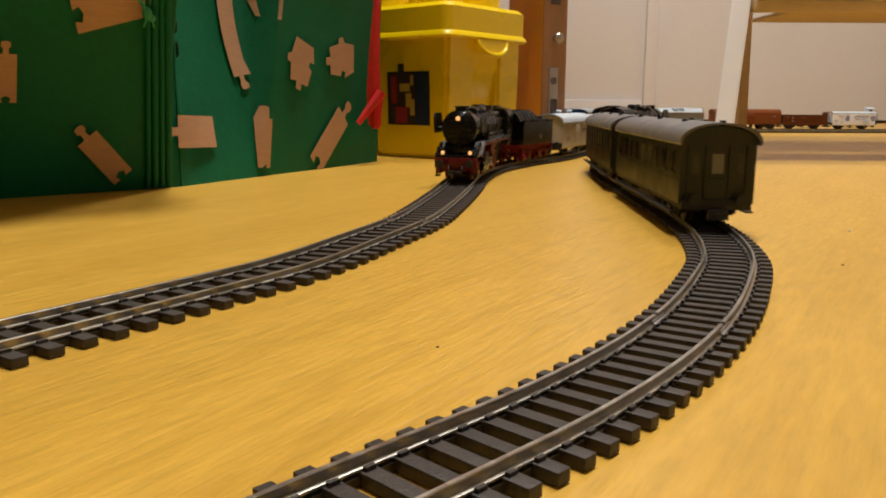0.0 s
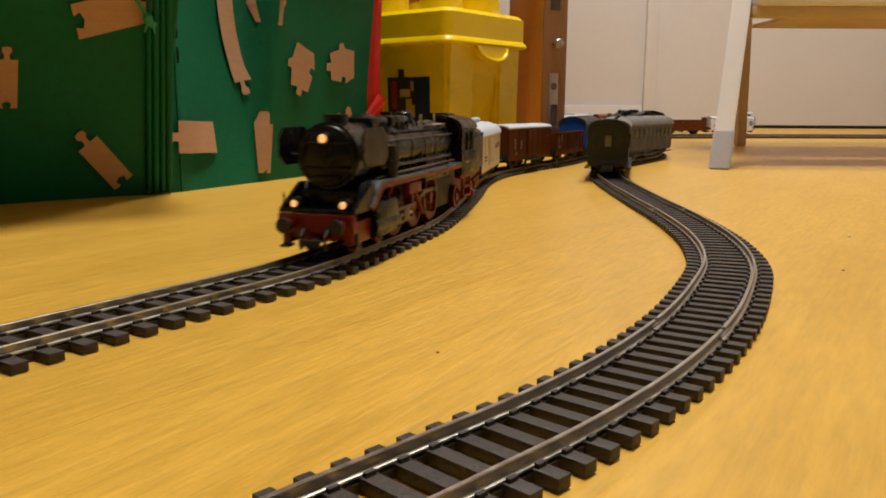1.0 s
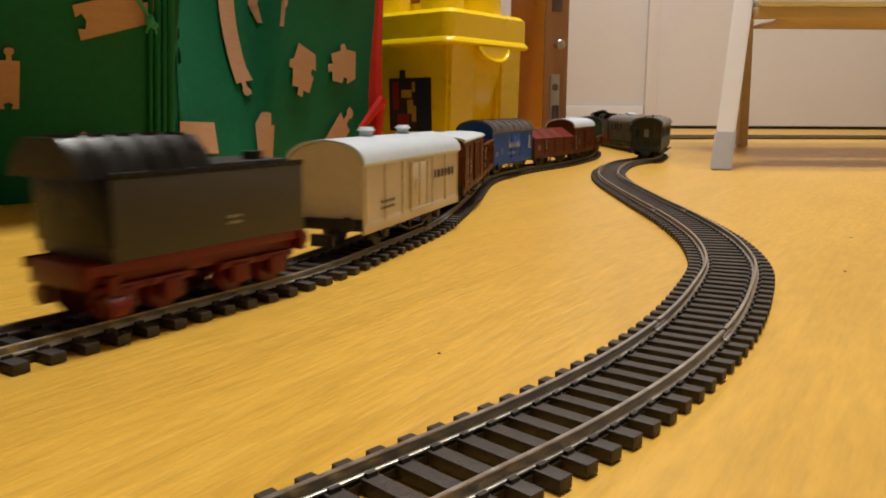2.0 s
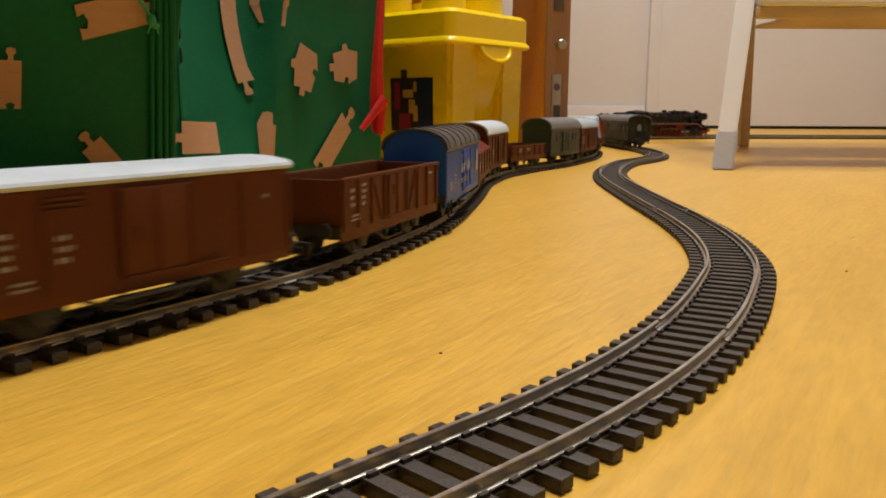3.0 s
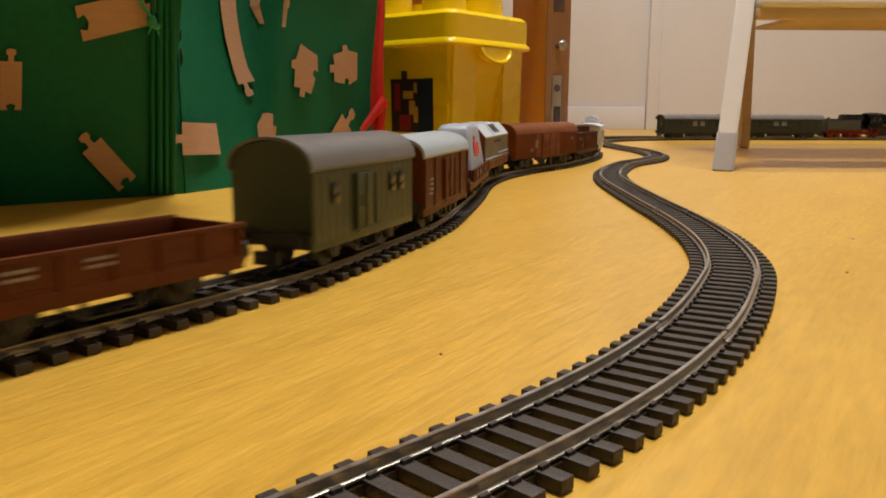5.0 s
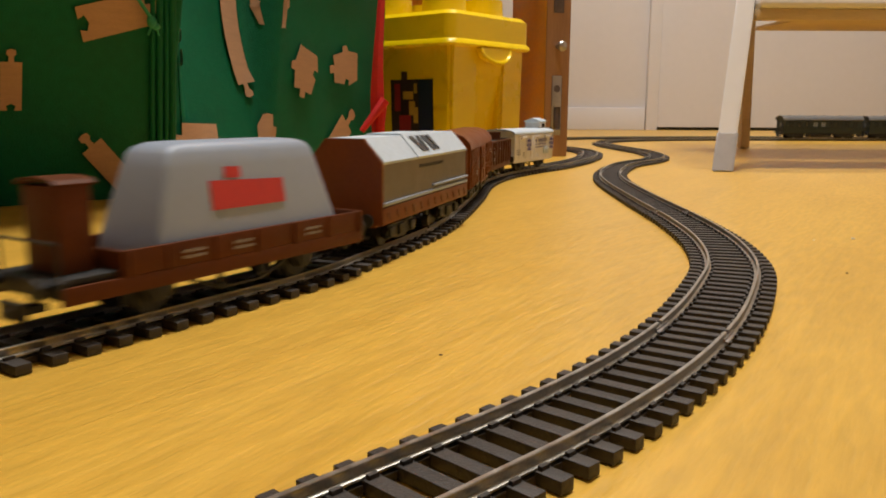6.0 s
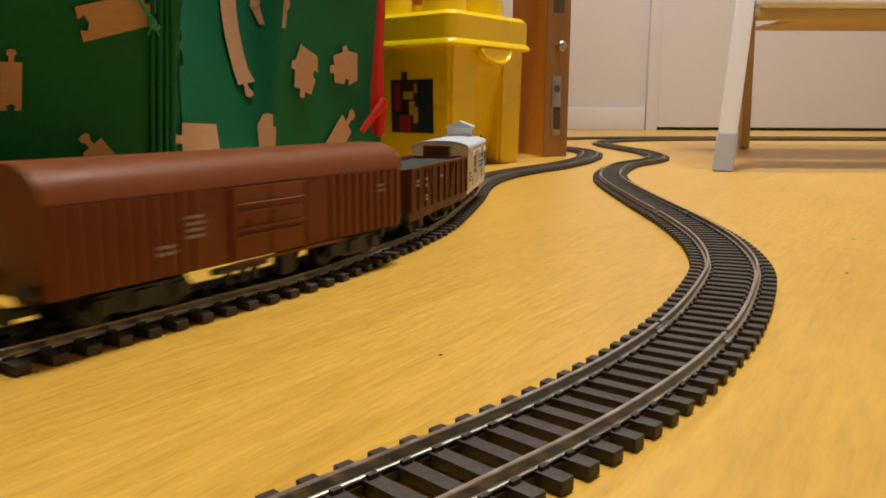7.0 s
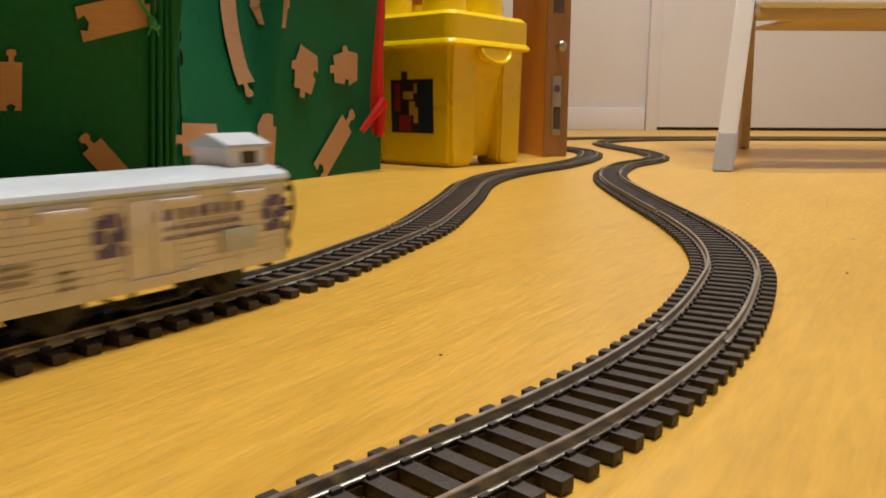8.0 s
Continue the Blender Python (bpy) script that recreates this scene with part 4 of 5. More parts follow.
def lid_wagon():
    t = thing("lid_wagon", "brown red wagon with faded red hinged lids", "model wagon", GOODS)
    L = 96
    underframe(t, L, BLACK_MATT, sole=OX)
    quick("body", OX, t, "", (box, -L / 2, L / 2, -14, 14, 15, 30, 0.4))
    planks(t, L, 14, 16, 30, 3, OX, 0.4, vertical=False)
    ribs(t, 14.2, 15.5, 30, [-47, -23.5, 0, 23.5, 47], OX, 1.4, 0.9, "post")
    b = bmesh.new()
    extrude(b, [(13.6, 30), (3, 37.2), (-3, 37.2), (-13.6, 30)], -L / 2 + 0.6, L / 2 - 0.6)
    part("ridge_body", b, OX, t)
    for i in range(4):
        x0, x1 = -L / 2 + 1 + i * (L - 2) / 4, -L / 2 + 1 + (i + 1) * (L - 2) / 4
        for s in (1, -1):
            b = bmesh.new()
            extrude(b, [(s * 15.0, 29.6), (s * 15.0, 30.6), (s * 2.8, 38.6), (s * 2.8, 37.5)], x0 + 0.6, x1 - 0.6)
            part("lid", b, LID_RED, t, "faded red hinged lid")
    quick("ridge", OX, t, "", (box, -L / 2, L / 2, -2.6, 2.6, 37.6, 39.2, 0.4))
    marks(t, 14.6, [(22, 25, 2.6, 4, 1.7), (38, 22.5, 5, 3, 1.4)], proud=0.4)
    return t


def arched_van():
    t = box_van("arched_van", "brown red van with high white arched roof", 92, OX_DARK, ROOF_WHITE, z1=38.2, rise=8.6, boards=24)
    doors_sliding(t, 15.0, -6, 20, 17, 36, OX_DARK)
    ribs(t, 15.0, 16, 36.8, [-45, -28, 14, 28, 45], OX_DARK, 1.2, 0.6)
    marks(t, 15.0, [(39, 26, 3.4, 4, 1.8), (25.5, 24.5, 4.2, 3, 1.6), (38, 18.5, 4.2, 1, 1.4), (-38, 31, 2.4, 1, 1.3)])
    return t


def low_wagon():
    t = gondola("low_wagon", "brown low-sided open wagon, empty", 84, OX, z1=25.5, posts=7)
    marks(t, 15.0, [(24, 22, 8, 2, 1.2), (4, 22, 8, 2, 1.2)], proud=0.6)
    return t


def green_van():
    t = box_van("luggage_van", "dark green luggage van with grey arched roof", 82, GREEN_OLD, ROOF_GREY, z1=38, rise=10, boards=16)
    doors_sliding(t, 15.0, 4, 16, 16.5, 36, GREEN_OLD)
    for x in (-28, -20, 26):
        for s in (1, -1):
            b = bmesh.new()
            box(b, x - 2.4, x + 2.4, min(s * 15.3, s * 15.6), max(s * 15.3, s * 15.6), 27, 34, 0.1)
            part("window", b, GLASS_DARK, t, "small dark window")
    return t


def grey_roof_van():
    t = box_van("grey_roof_van", "brown red van with pale blue-grey roof", 86, OX, ROOF_BLUEGREY, z1=37, rise=8.5, boards=22)
    doors_sliding(t, 15.0, 0, 20, 17, 36, OX)
    ribs(t, 15.0, 16, 36.8, [-42, -25, 25, 42], OX, 1.2, 0.6)
    marks(t, 15.0, [(32, 25, 5, 4, 1.4)])
    return t


def hood_wagon():
    t = thing("hood_wagon", "brown flat wagon carrying a grey hood, with brakeman's cab", "model wagon", GOODS)
    L = 112
    underframe(t, L, BLACK_MATT, wheelbase=0.5, sole=OX)
    quick("flat_body", OX, t, "", (box, -L / 2, L / 2 - 16, -14.5, 14.5, 17, 19, 0.3))
    for s in (1, -1):
        quick("side_wall", OX, t, "", (box, -L / 2, L / 2 - 16, min(s * 13.6, s * 14.8), max(s * 13.6, s * 14.8), 17, 23.5, 0.3))
    for x in (-L / 2, L / 2 - 17.2):
        quick("end_wall", OX, t, "", (box, x, x + 1.2, -13.5, 13.5, 19, 23.5, 0.3))
    ribs(t, 14.8, 16.5, 23.4, [-54, -38, -22, -6, 10, 26, 38], OX, 1.3, 0.6, "post")
    marks(t, 14.8, [(18, 20, 7, 2, 1.1), (0, 20, 7, 2, 1.1), (-30, 20, 7, 2, 1.1)], proud=0.25)
    # the hood tapers on all four sides and is rounded above
    b = bmesh.new()
    rings = []
    x0, x1 = -45.0, 28.0
    for z, ins, r in ((19.2, 0.0, 1.5), (24, 0.6, 1.6), (42, 5.0, 2.2), (45.8, 6.0, 2.6), (47.6, 7.2, 3.2), (48.6, 9.4, 4), (48.9, 12.5, 4)):
        ex, ey = (x1 - x0) / 2 - ins * 1.25, 12.9 - ins * 0.62
        r = min(r, ey - 0.3)
        pts = []
        for cx, cy, a0 in ((ex - r, ey - r, 0), (-ex + r, ey - r, 90), (-ex + r, -ey + r, 180), (ex - r, -ey + r, 270)):
            for k in range(5):
                a = radians(a0 + 22.5 * k)
                pts.append(b.verts.new(((x0 + x1) / 2 + cx + r * math.cos(a), cy + r * math.sin(a), z)))
        rings.append(pts)
    n = len(rings[0])
    for p, q in zip(rings, rings[1:]):
        for i in range(n):
            b.faces.new((p[i], p[(i + 1) % n], q[(i + 1) % n], q[i]))
    b.faces.new(rings[0][::-1]), b.faces.new(rings[-1])
    hood = part("hood", b, GREY_HOOD, t, "smooth grey plastic hood")
    # red name plate as plain shapes, leaning with the hood's side
    b = bmesh.new()
    def side(x, z):
        return (x, 12.9 - 0.62 * (0.6 + 4.4 * (z - 24) / 18) + 0.25, z)
    for quad in (((8, 30), (-21, 30), (-21, 37.2), (8, 38.2)), ((2, 38.6), (-4, 38.4), (-4, 41.6), (2, 41.8))):
        b.faces.new([b.verts.new(side(x, z)) for x, z in quad])
    r = bmesh.ops.extrude_face_region(b, geom=b.faces[:])
    bmesh.ops.translate(b, vec=(0, 0.15, 0), verts=[g for g in r["geom"] if isinstance(g, bmesh.types.BMVert)])
    part("name_mark", b, INK_RED, hood, "plain red name mark")
    # brakeman's cab and its platform
    quick("platform", BLACK_MATT, t, "", (box, L / 2 - 16, L / 2, -13, 13, 17, 18.6, 0.2), (rod, (L / 2 - 1, 12, 18), (L / 2 - 1, 12, 27), 0.4, None, 6), (rod, (L / 2 - 1, -12, 18), (L / 2 - 1, -12, 27), 0.4, None, 6), (rod, (L / 2 - 1, -12, 27), (L / 2 - 1, 12, 27), 0.4, None, 6))
    cab = quick("brakeman_cab", OX, t, "", (box, L / 2 - 14, L / 2 - 5, -7.0, 7.0, 18.6, 39.6, 0.3))
    b = bmesh.new()
    extrude(b, roof_outline(7.2, 39.6, 1.6, 0.9, 8, 0.6), L / 2 - 15, L / 2 - 4)
    part("cab_roof", b, OX_DARK, cab)
    return t


def silo_wagon():
    t = thing("swing_roof_wagon", "grey and rust brown bogie wagon with angular grey roof", "model wagon", GOODS)
    L = 116
    b = bmesh.new()
    box(b, -L / 2, L / 2, -12, 12, 14, 17)
    for s in (1, -1):
        box(b, -L / 2, L / 2, s * 14.2 - 1.0, s * 14.2 + 1.0, 15, 21.5, 0.3)
    part("frame", b, RUST, t, "rust brown frame")
    for i in range(12):
        x = -L / 2 + 6 + i * (L - 12) / 11
        quick("frame_slot", OX_DARK, t, "", (extrude, [(x - 1.6, 16.4), (x + 0.2, 16.4), (x + 1.8, 19.6), (x, 19.6)], 15.22, 15.4, "y"))
    b = bmesh.new()
    extrude(b, [(14.6, 21.7), (14.6, 38), (7.5, 46.6), (-7.5, 46.6), (-14.6, 38), (-14.6, 21.7)], -L / 2 + 1.2, L / 2 - 1.2)
    part("body", b, GREY_SIDE, t, "worn grey side")
    for e in (1, -1):
        b = bmesh.new()
        extrude(b, [(15.0, 15), (15.0, 38.3), (7.8, 47.1), (-7.8, 47.1), (-15.0, 38.3), (-15.0, 15)], min(e * (L / 2 - 1.2), e * (L / 2 + 0.4)), max(e * (L / 2 - 1.2), e * (L / 2 + 0.4)))
        part("end_wall", b, RUST, t, "rust brown end wall")
    for x0, x1, lift in ((-L / 2 + 1.6, -18, 0.35), (-18.5, 18.5, 1.1), (18, L / 2 - 1.6, 0.35)):
        for s in (1, -1):
            b = bmesh.new()
            extrude(b, [(s * 14.9, 37.6), (s * (14.9 + lift * 0.6), 38.6), (s * 7.4, 46.9 + lift), (0, 46.9 + lift), (0, 46.2), (s * 7, 46.2)], x0, x1)
            part("roof_panel", b, ROOF_WHITE, t, "pale grey roof panel")
    # dark roof mark as plain strokes on the middle panel
    b = bmesh.new()
    def slope(x, f):
        return (x, 15.35 - 7.6 * f, 39.0 + 8.75 * f + 0.35)
    for quad in (((13, .85), (8, .85), (4, .15), (9, .15)), ((4, .85), (0, .85), (0, .15), (4, .15)), ((-2, .85), (-7, .85), (-10, .15), (-5, .15)), ((-9, .85), (-13, .85), (-15, .15), (-12, .15))):
        b.faces.new([b.verts.new(slope(x, f)) for x, f in quad])
    r = bmesh.ops.extrude_face_region(b, geom=b.faces[:])
    bmesh.ops.translate(b, vec=(0, 0.08, 0.08), verts=[g for g in r["geom"] if isinstance(g, bmesh.types.BMVert)])
    part("roof_mark", b, INK_DARK, t, "plain dark roof mark")
    marks(t, 14.6, [(-2, 34.5, 34, 1, 2.0)], INK_DARK, "dark unreadable lettering", 0.15)
    quick("lower_rail", GREY_HOOD, t, "", (box, -L / 2 + 1, L / 2 - 1, 14.4, 15.6, 22, 23.4, 0.2), (box, -L / 2 + 1, L / 2 - 1, -15.6, -14.4, 22, 23.4, 0.2), (box, -L / 2 + 1, -2, 14.4, 15.9, 24.6, 25.5, 0.2))
    for x in (L / 2 - 26, -L / 2 + 26):
        bogie(t, x, BLACK_MATT)
    quick("brake_handle", BLACK_MATT, t, "", (rod, (0, 11, 9.6), (0, 14, 9.6), 2.6, None, 14), (box, -1, 1, 11.5, 13, 9.6, 14.5))
    buffers(t, L)
    return t


def bogie_van():
    t = thing("bogie_van", "long rust brown bogie van with rounded roof", "model wagon", GOODS)
    L = 145
    b = bmesh.new()
    extrude(b, [(15, 15), (15, 36), (14.2, 39.5), (10.5, 43), (5, 44.8), (-5, 44.8), (-10.5, 43), (-14.2, 39.5), (-15, 36), (-15, 15)], -L / 2, L / 2)
    part("body", b, RUST, t)
    b = bmesh.new()
    extrude(b, [(15.5, 36.6), (14.9, 39.8), (11, 43.7), (5.2, 45.6), (-5.2, 45.6), (-11, 43.7), (-14.9, 39.8), (-15.5, 36.6), (-14, 36.6), (0, 43), (14, 36.6)], -L / 2 - 0.8, L / 2 + 0.8)
    part("roof", b, RUST, t, "smooth rust brown roof with a gutter edge")
    ribs(t, 15, 15.2, 36.2, [-L / 2 + 3 + i * 4.4 for i in range(10)], RUST, 1.4, 0.7)
    ribs(t, 15, 15.2, 36.2, [L / 2 - 3 - i * 4.4 for i in range(10)], RUST, 1.4, 0.7)
    doors_sliding(t, 15.0, 0, 34, 15, 36, RUST, 0.8)
    for z in (22, 24, 29, 31):
        quick("door_bar", RUST, t, "", (rod, (-14, 16.4, z), (14, 16.4, z), 0.4, None, 6))
    marks(t, 15.7, [(-58, 30, 4, 2, 1.2), (30, 27, 6, 4, 1.2), (40, 22, 6, 2, 1.2)], proud=0.1)
    for x in (L / 2 - 27, -L / 2 + 27):
        bogie(t, x, BLACK_MATT)
    quick("under_gear", BLACK_MATT, t, "", (box, -L / 2 + 2, L / 2 - 2, -10, 10, 13.5, 15), (box, -12, -6, 10, 14, 7, 13.5, 0.4), (box, 4, 6, 12, 13.4, 8, 13.5), (box, 9, 11, 12, 13.4, 8, 13.5), (box, 15, 17, 12, 13.4, 8, 13.5), (box, 0, 22, 11.8, 13.6, 11.8, 13.4))
    buffers(t, L)
    return t


def gravel_wagon():
    t = gondola("gravel_wagon", "dark brown open wagon filled with grey gravel", 97, OX_DARK, z1=34, posts=10, load=ASH)
    marks(t, 15.0, [(27, 27.5, 3, 2, 1.8), (40, 28, 4, 2, 1.2), (27, 21, 5, 2, 1.0), (4, 28.5, 4, 1, 1.2)], proud=0.6)
    quick("brakeman_cab", OX_DARK, t, "low brown brakeman's cab", (box, -54.6, -48.8, -9, 5, 18, 39.5, 0.4))
    quick("brake_platform", BLACK_MATT, t, "", (box, -55, -48.6, -12, 12, 16.5, 18), (rod, (-54, 11, 17), (-54, 11, 34), 0.5, None, 6), (rod, (-54, 5.4, 34), (-54, 11, 34), 0.5, None, 6), (rod, (-54, 5.4, 26), (-54, 11, 26), 0.4, None, 6))
    return t


def pale_van():
    t = box_van("pale_cab_van", "pale planked van with violet-blue lettering and roof cab", 92, PALE, ROOF_WHITE, z1=36.5, rise=4.0, boards=0)
    planks(t, 92, 14.6, 15, 36.5, 11, PALE, 0.35, vertical=False)
    doors_sliding(t, 14.8, 2, 16, 16, 35.5, PALE, 0.6)
    ribs(t, 14.8, 15.5, 36.2, [-45, -27, 20, 36, 45], PALE, 1.3, 0.6)
    for x in (14, -41):
        for k in range(9):
            i, j = k % 3, k // 3
            b = bmesh.new()
            box(b, x - 5 + i * 3.4, x - 5 + i * 3.4 + (3.0 if (i + j) % 2 else 2.0), 15.35, 15.55, 22.5 + j * 3.6, 22.5 + j * 3.6 + (3.2 if (i + j) % 2 else 2.2))
            part("emblem_block", b, INK_BLUE, t)
    marks(t, 15.0, [(-14, 31, 32, 1, 4.0), (-14, 26.2, 26, 2, 1.7)], INK_BLUE, "violet-blue lettering", 0.5)
    marks(t, 15.0, [(38, 22, 8, 3, 1.3), (26, 19, 4, 3, 1.3)], INK_DARK, proud=0.45)
    for x in (-30, -6, 26):
        quick("vent_flap", PALE, t, "", (box, x - 6, x + 6, 15.0, 16.2, 32.6, 35.2, 0.3))
    quick("white_plate", ROOF_WHITE, t, "blank white plate", (box, -33, -20, 15.5, 15.9, 18.5, 25, 0.1))
    cab = quick("brakeman_cab", PALE, t, "", (box, -46, -31, -7.5, 7.5, 40, 47, 0.4))
    b = bmesh.new()
    extrude(b, [(8.6, 46.8), (8.6, 47.6), (0, 50.8), (-8.6, 47.6), (-8.6, 46.8)], -47.2, -29.8)
    part("cab_roof", b, ROOF_WHITE, cab, "low pitched pale roof")
    quick("cab_window", GLASS_DARK, cab, "", (box, -42, -36, 7.4, 7.7, 42, 45.6))
    b = bmesh.new()
    pts = [(-47, 13, 18), (-50, 13, 22), (-51.5, 13, 28), (-51, 13, 34), (-48.5, 13, 39), (-46, 12, 42)]
    for s in (1, -1):
        for p, q in zip(pts, pts[1:]):
            rod(b, (p[0], s * p[1], p[2]), (q[0], s * q[1], q[2]), 0.55, None, 6)
    for p in pts[1:5]:
        rod(b, (p[0], 13, p[2]), (-46.3, 13, p[2] - 1), 0.45, None, 6)
        rod(b, (p[0], -13, p[2]), (p[0], 13, p[2]), 0.45, None, 6)
    part("end_ladder", b, BLACK_MATT, t, "curved black end rails")
    return t


# ---- the steam engine ----
def spoked_wheel(b, y, r, s):
    n = 28
    for i in range(n):
        a0, a1 = 2 * math.pi * i / n, 2 * math.pi * (i + 1) / n
        q = []
        for yy in (y - 0.9, y + 0.9):
            for rr, a in ((r, a0), (r, a1), (r - 1.5, a1), (r - 1.5, a0)):
                q.append(b.verts.new((rr * math.sin(a), yy, rr * math.cos(a))))
        for f in ((0, 1, 2, 3), (7, 6, 5, 4), (0, 4, 5, 1), (2, 6, 7, 3)):
            b.faces.new([q[k] for k in f])
    for i in range(14):
        a = 2 * math.pi * i / 14
        rod(b, (1.5 * math.sin(a), y, 1.5 * math.cos(a)), ((r - 1.2) * math.sin(a), y, (r - 1.2) * math.cos(a)), 0.42, 0.34, 6)
    rod(b, (0, y - 1.2, 0), (0, y + 1.2, 0), 2.2, None, 14)
    # counterweight
    pts = [((r - 1.3) * math.sin(a), (r - 1.3) * math.cos(a)) for a in np.linspace(math.pi - 0.75, math.pi + 0.75, 7)]
    extrude(b, pts, y - 0.7, y + 0.7, "y")
    rod(b, (0, y, 4.6), (0, y + s * 2.2, 4.6), 1.1, None, 10)


DRIVER_R = 10.6


def steam_engine(name, label, group=""):
    """Big black engine with red frame; 165 long, its front beam at +82."""
    t = thing(name, label, "model locomotive", group)
    # frame and buffer beam
    quick("frame", FRAME_RED, t, "red frame", (box, -80, 80, -6, 6, 11, 19, 0.5), (box, 60, 80, -11, 11, 12, 17, 0.5))
    quick("buffer_beam", FRAME_RED, t, "red buffer beam", (box, 80, 82.5, -14.5, 14.5, 14, 20.8, 0.4), (box, 64, 81, 10.5, 13.5, 10, 18, 0.6), (box, 64, 81, -13.5, -10.5, 10, 18, 0.6))
    for s in (-1, 1):
        quick("buffer", FRAME_RED, t, "red buffer with black plate", (rod, (82, s * 10, 17), (86.5, s * 10, 17), 1.8, 1.4, 12))
        quick("buffer_plate", BLACK_MATT, t, "", (rod, (86.5, s * 10, 17), (87.8, s * 10, 17), 2.7, None, 18))
    quick("coupler", BLACK_MATT, t, "", (box, 78, 88, -1.5, 1.5, 10.5, 12, 0.3), (box, 86.6, 88, -4, 4, 10, 12.5, 0.3))
    # boiler
    quick("boiler", BLACK, t, "black boiler", (rod, (-38, 0, 40.5), (58, 0, 40.5), 11.3, None, 40), (rod, (58, 0, 40.5), (71, 0, 40.5), 12.0, None, 40))
    quick("smokebox_door", BLACK, t, "", (rod, (71, 0, 40.5), (72, 0, 40.5), 11.2, 10.6, 40), (ball, (71.5, 0, 40.5), 9.6, 0.22, 1, 1, 24), (rod, (73, 0, 40.5), (75, 0, 40.5), 1.0, None, 10), (box, 72.5, 74.2, -9.5, 9.5, 35.5, 36.6), (box, 72.5, 74.2, -9.5, 9.5, 44.5, 45.4))
    for x in (-26, -10, 8, 26, 44):
        quick("boiler_band", BLACK, t, "", (rod, (x - 0.5, 0, 40.5), (x + 0.5, 0, 40.5), 11.55, None, 40))
    quick("firebox", BLACK, t, "", (box, -42, -14, -10.5, 10.5, 24, 40, 1.5))
    quick("chimney", BLACK, t, "", (rod, (63, 0, 51), (63, 0, 54.2), 4.4, 4.2, 20), (rod, (63, 0, 54.2), (63, 0, 55.2), 4.7, None, 20))
    quick("feed_dome", BLACK, t, "", (ball, (34, 0, 50.5), 6.5, 1.3, 1, 0.75, 16), (box, 25, 43, -6.5, 6.5, 49, 54, 1.8))
    quick("sand_dome", BLACK, t, "", (box, 0, 22, -7, 7, 49, 54.5, 2.2), (rod, (11, 0, 54), (11, 0, 56), 2.6, None, 14))
    quick("steam_dome", BLACK, t, "", (rod, (-12, 0, 50), (-12, 0, 54.5), 5.2, 4.2, 20), (ball, (-12, 0, 54.5), 4.2, 1, 1, 0.45, 16))
    quick("whistle", STEEL, t, "", (rod, (-36, 3, 51), (-36, 3, 55), 0.6, None, 8), (rod, (-33, -3, 51), (-33, -3, 54.5), 0.8, None, 8))
    b = bmesh.new()
    for s in (1, -1):
        rod(b, (-36, s * 9.4, 48), (30, s * 9.4, 48), 0.45, None, 6)
        rod(b, (-34, s * 12.2, 35), (50, s * 12.2, 35), 0.8, None, 8)
        rod(b, (-20, s * 12.4, 31.6), (56, s * 12.4, 31.6), 0.55, None, 6)
        for x in (4, 10, 16):
            rod(b, (x, s * 7, 52), (x + 5, s * 12, 31), 0.5, None, 6)
        rod(b, (32, s * 7, 52), (30, s * 12.4, 36), 0.7, None, 6)
        rod(b, (-12, s * 6, 52), (-2, s * 12.3, 34), 0.6, None, 6)
    part("pipework", b, BLACK, t)
    for s in (1, -1):
        quick("handrail", ROD_STEEL, t, "thin dark steel handrail", (rod, (-38, s * 11.9, 45), (66, s * 12.3, 45), 0.28, None, 6), *[(rod, (x, s * 10.8, 44.6), (x, s * 12.1, 45), 0.45, None, 6) for x in (-30, -6, 18, 42, 62)])
        quick("feed_pipe", ROD_STEEL, t, "", (rod, (-36, s * 13.4, 32.2), (34, s * 13.4, 32.2), 0.45, None, 6))
    for i in range(6):
        quick("washout_plug", STEEL, t, "", (rod, (-20 - i * 3.2, 7.5, 49), (-20 - i * 3.2, 8.6, 50), 0.6, None, 8))
    for s in (1, -1):
        quick("air_pump", BLACK, t, "", (rod, (40, s * 12.5, 31), (40, s * 12.5, 43), 2.9, None, 14), (rod, (40, s * 12.5, 35.5), (40, s * 12.5, 37.5), 3.4, None, 14))
    quick("inner_frame", BLACK_MATT, t, "", (box, -62, 58, -6.8, 6.8, 8.5, 30, 0.5))
    # running plate with the red edge, stepping down at the front
    for s in (1, -1):
        y0, y1 = min(s * 6, s * 15.5), max(s * 6, s * 15.5)
        quick("running_plate", PLATE_GREY, t, "worn grey running plate", (box, -44, 56, y0, y1, 29.2, 30.6, 0.2))
        e0, e1 = min(s * 14.6, s * 15.7), max(s * 14.6, s * 15.7)
        b = bmesh.new()
        box(b, -44, 56, e0, e1, 27.7, 29.1, 0.2)
        extrude(b, [(56, 29.4), (56, 27.7), (65, 20.5), (66.5, 21.6)], e0, e1, "y")
        part("running_board_edge", b, FRAME_RED, t, "red running board edge")
        b = bmesh.new()
        extrude(b, [(56, 30.6), (56, 29.4), (66, 21.4), (68, 22.2)], y0, y1, "y")
        part("front_apron", b, PLATE_GREY, t)
        # smoke deflector
        b = bmesh.new()
        extrude(b, [(53, 40), (56, 37), (74, 37), (77, 40), (77, 47.5), (74, 50.5), (57, 50.5), (53, 47)], min(s * 15.6, s * 16.4), max(s * 15.6, s * 16.4), "y")
        rod(b, (60, s * 11, 40), (60, s * 15.8, 41), 0.5, None, 6)
        rod(b, (68, s * 11, 40), (68, s * 15.8, 41), 0.5, None, 6)
        part("smoke_deflector", b, BLACK, t)
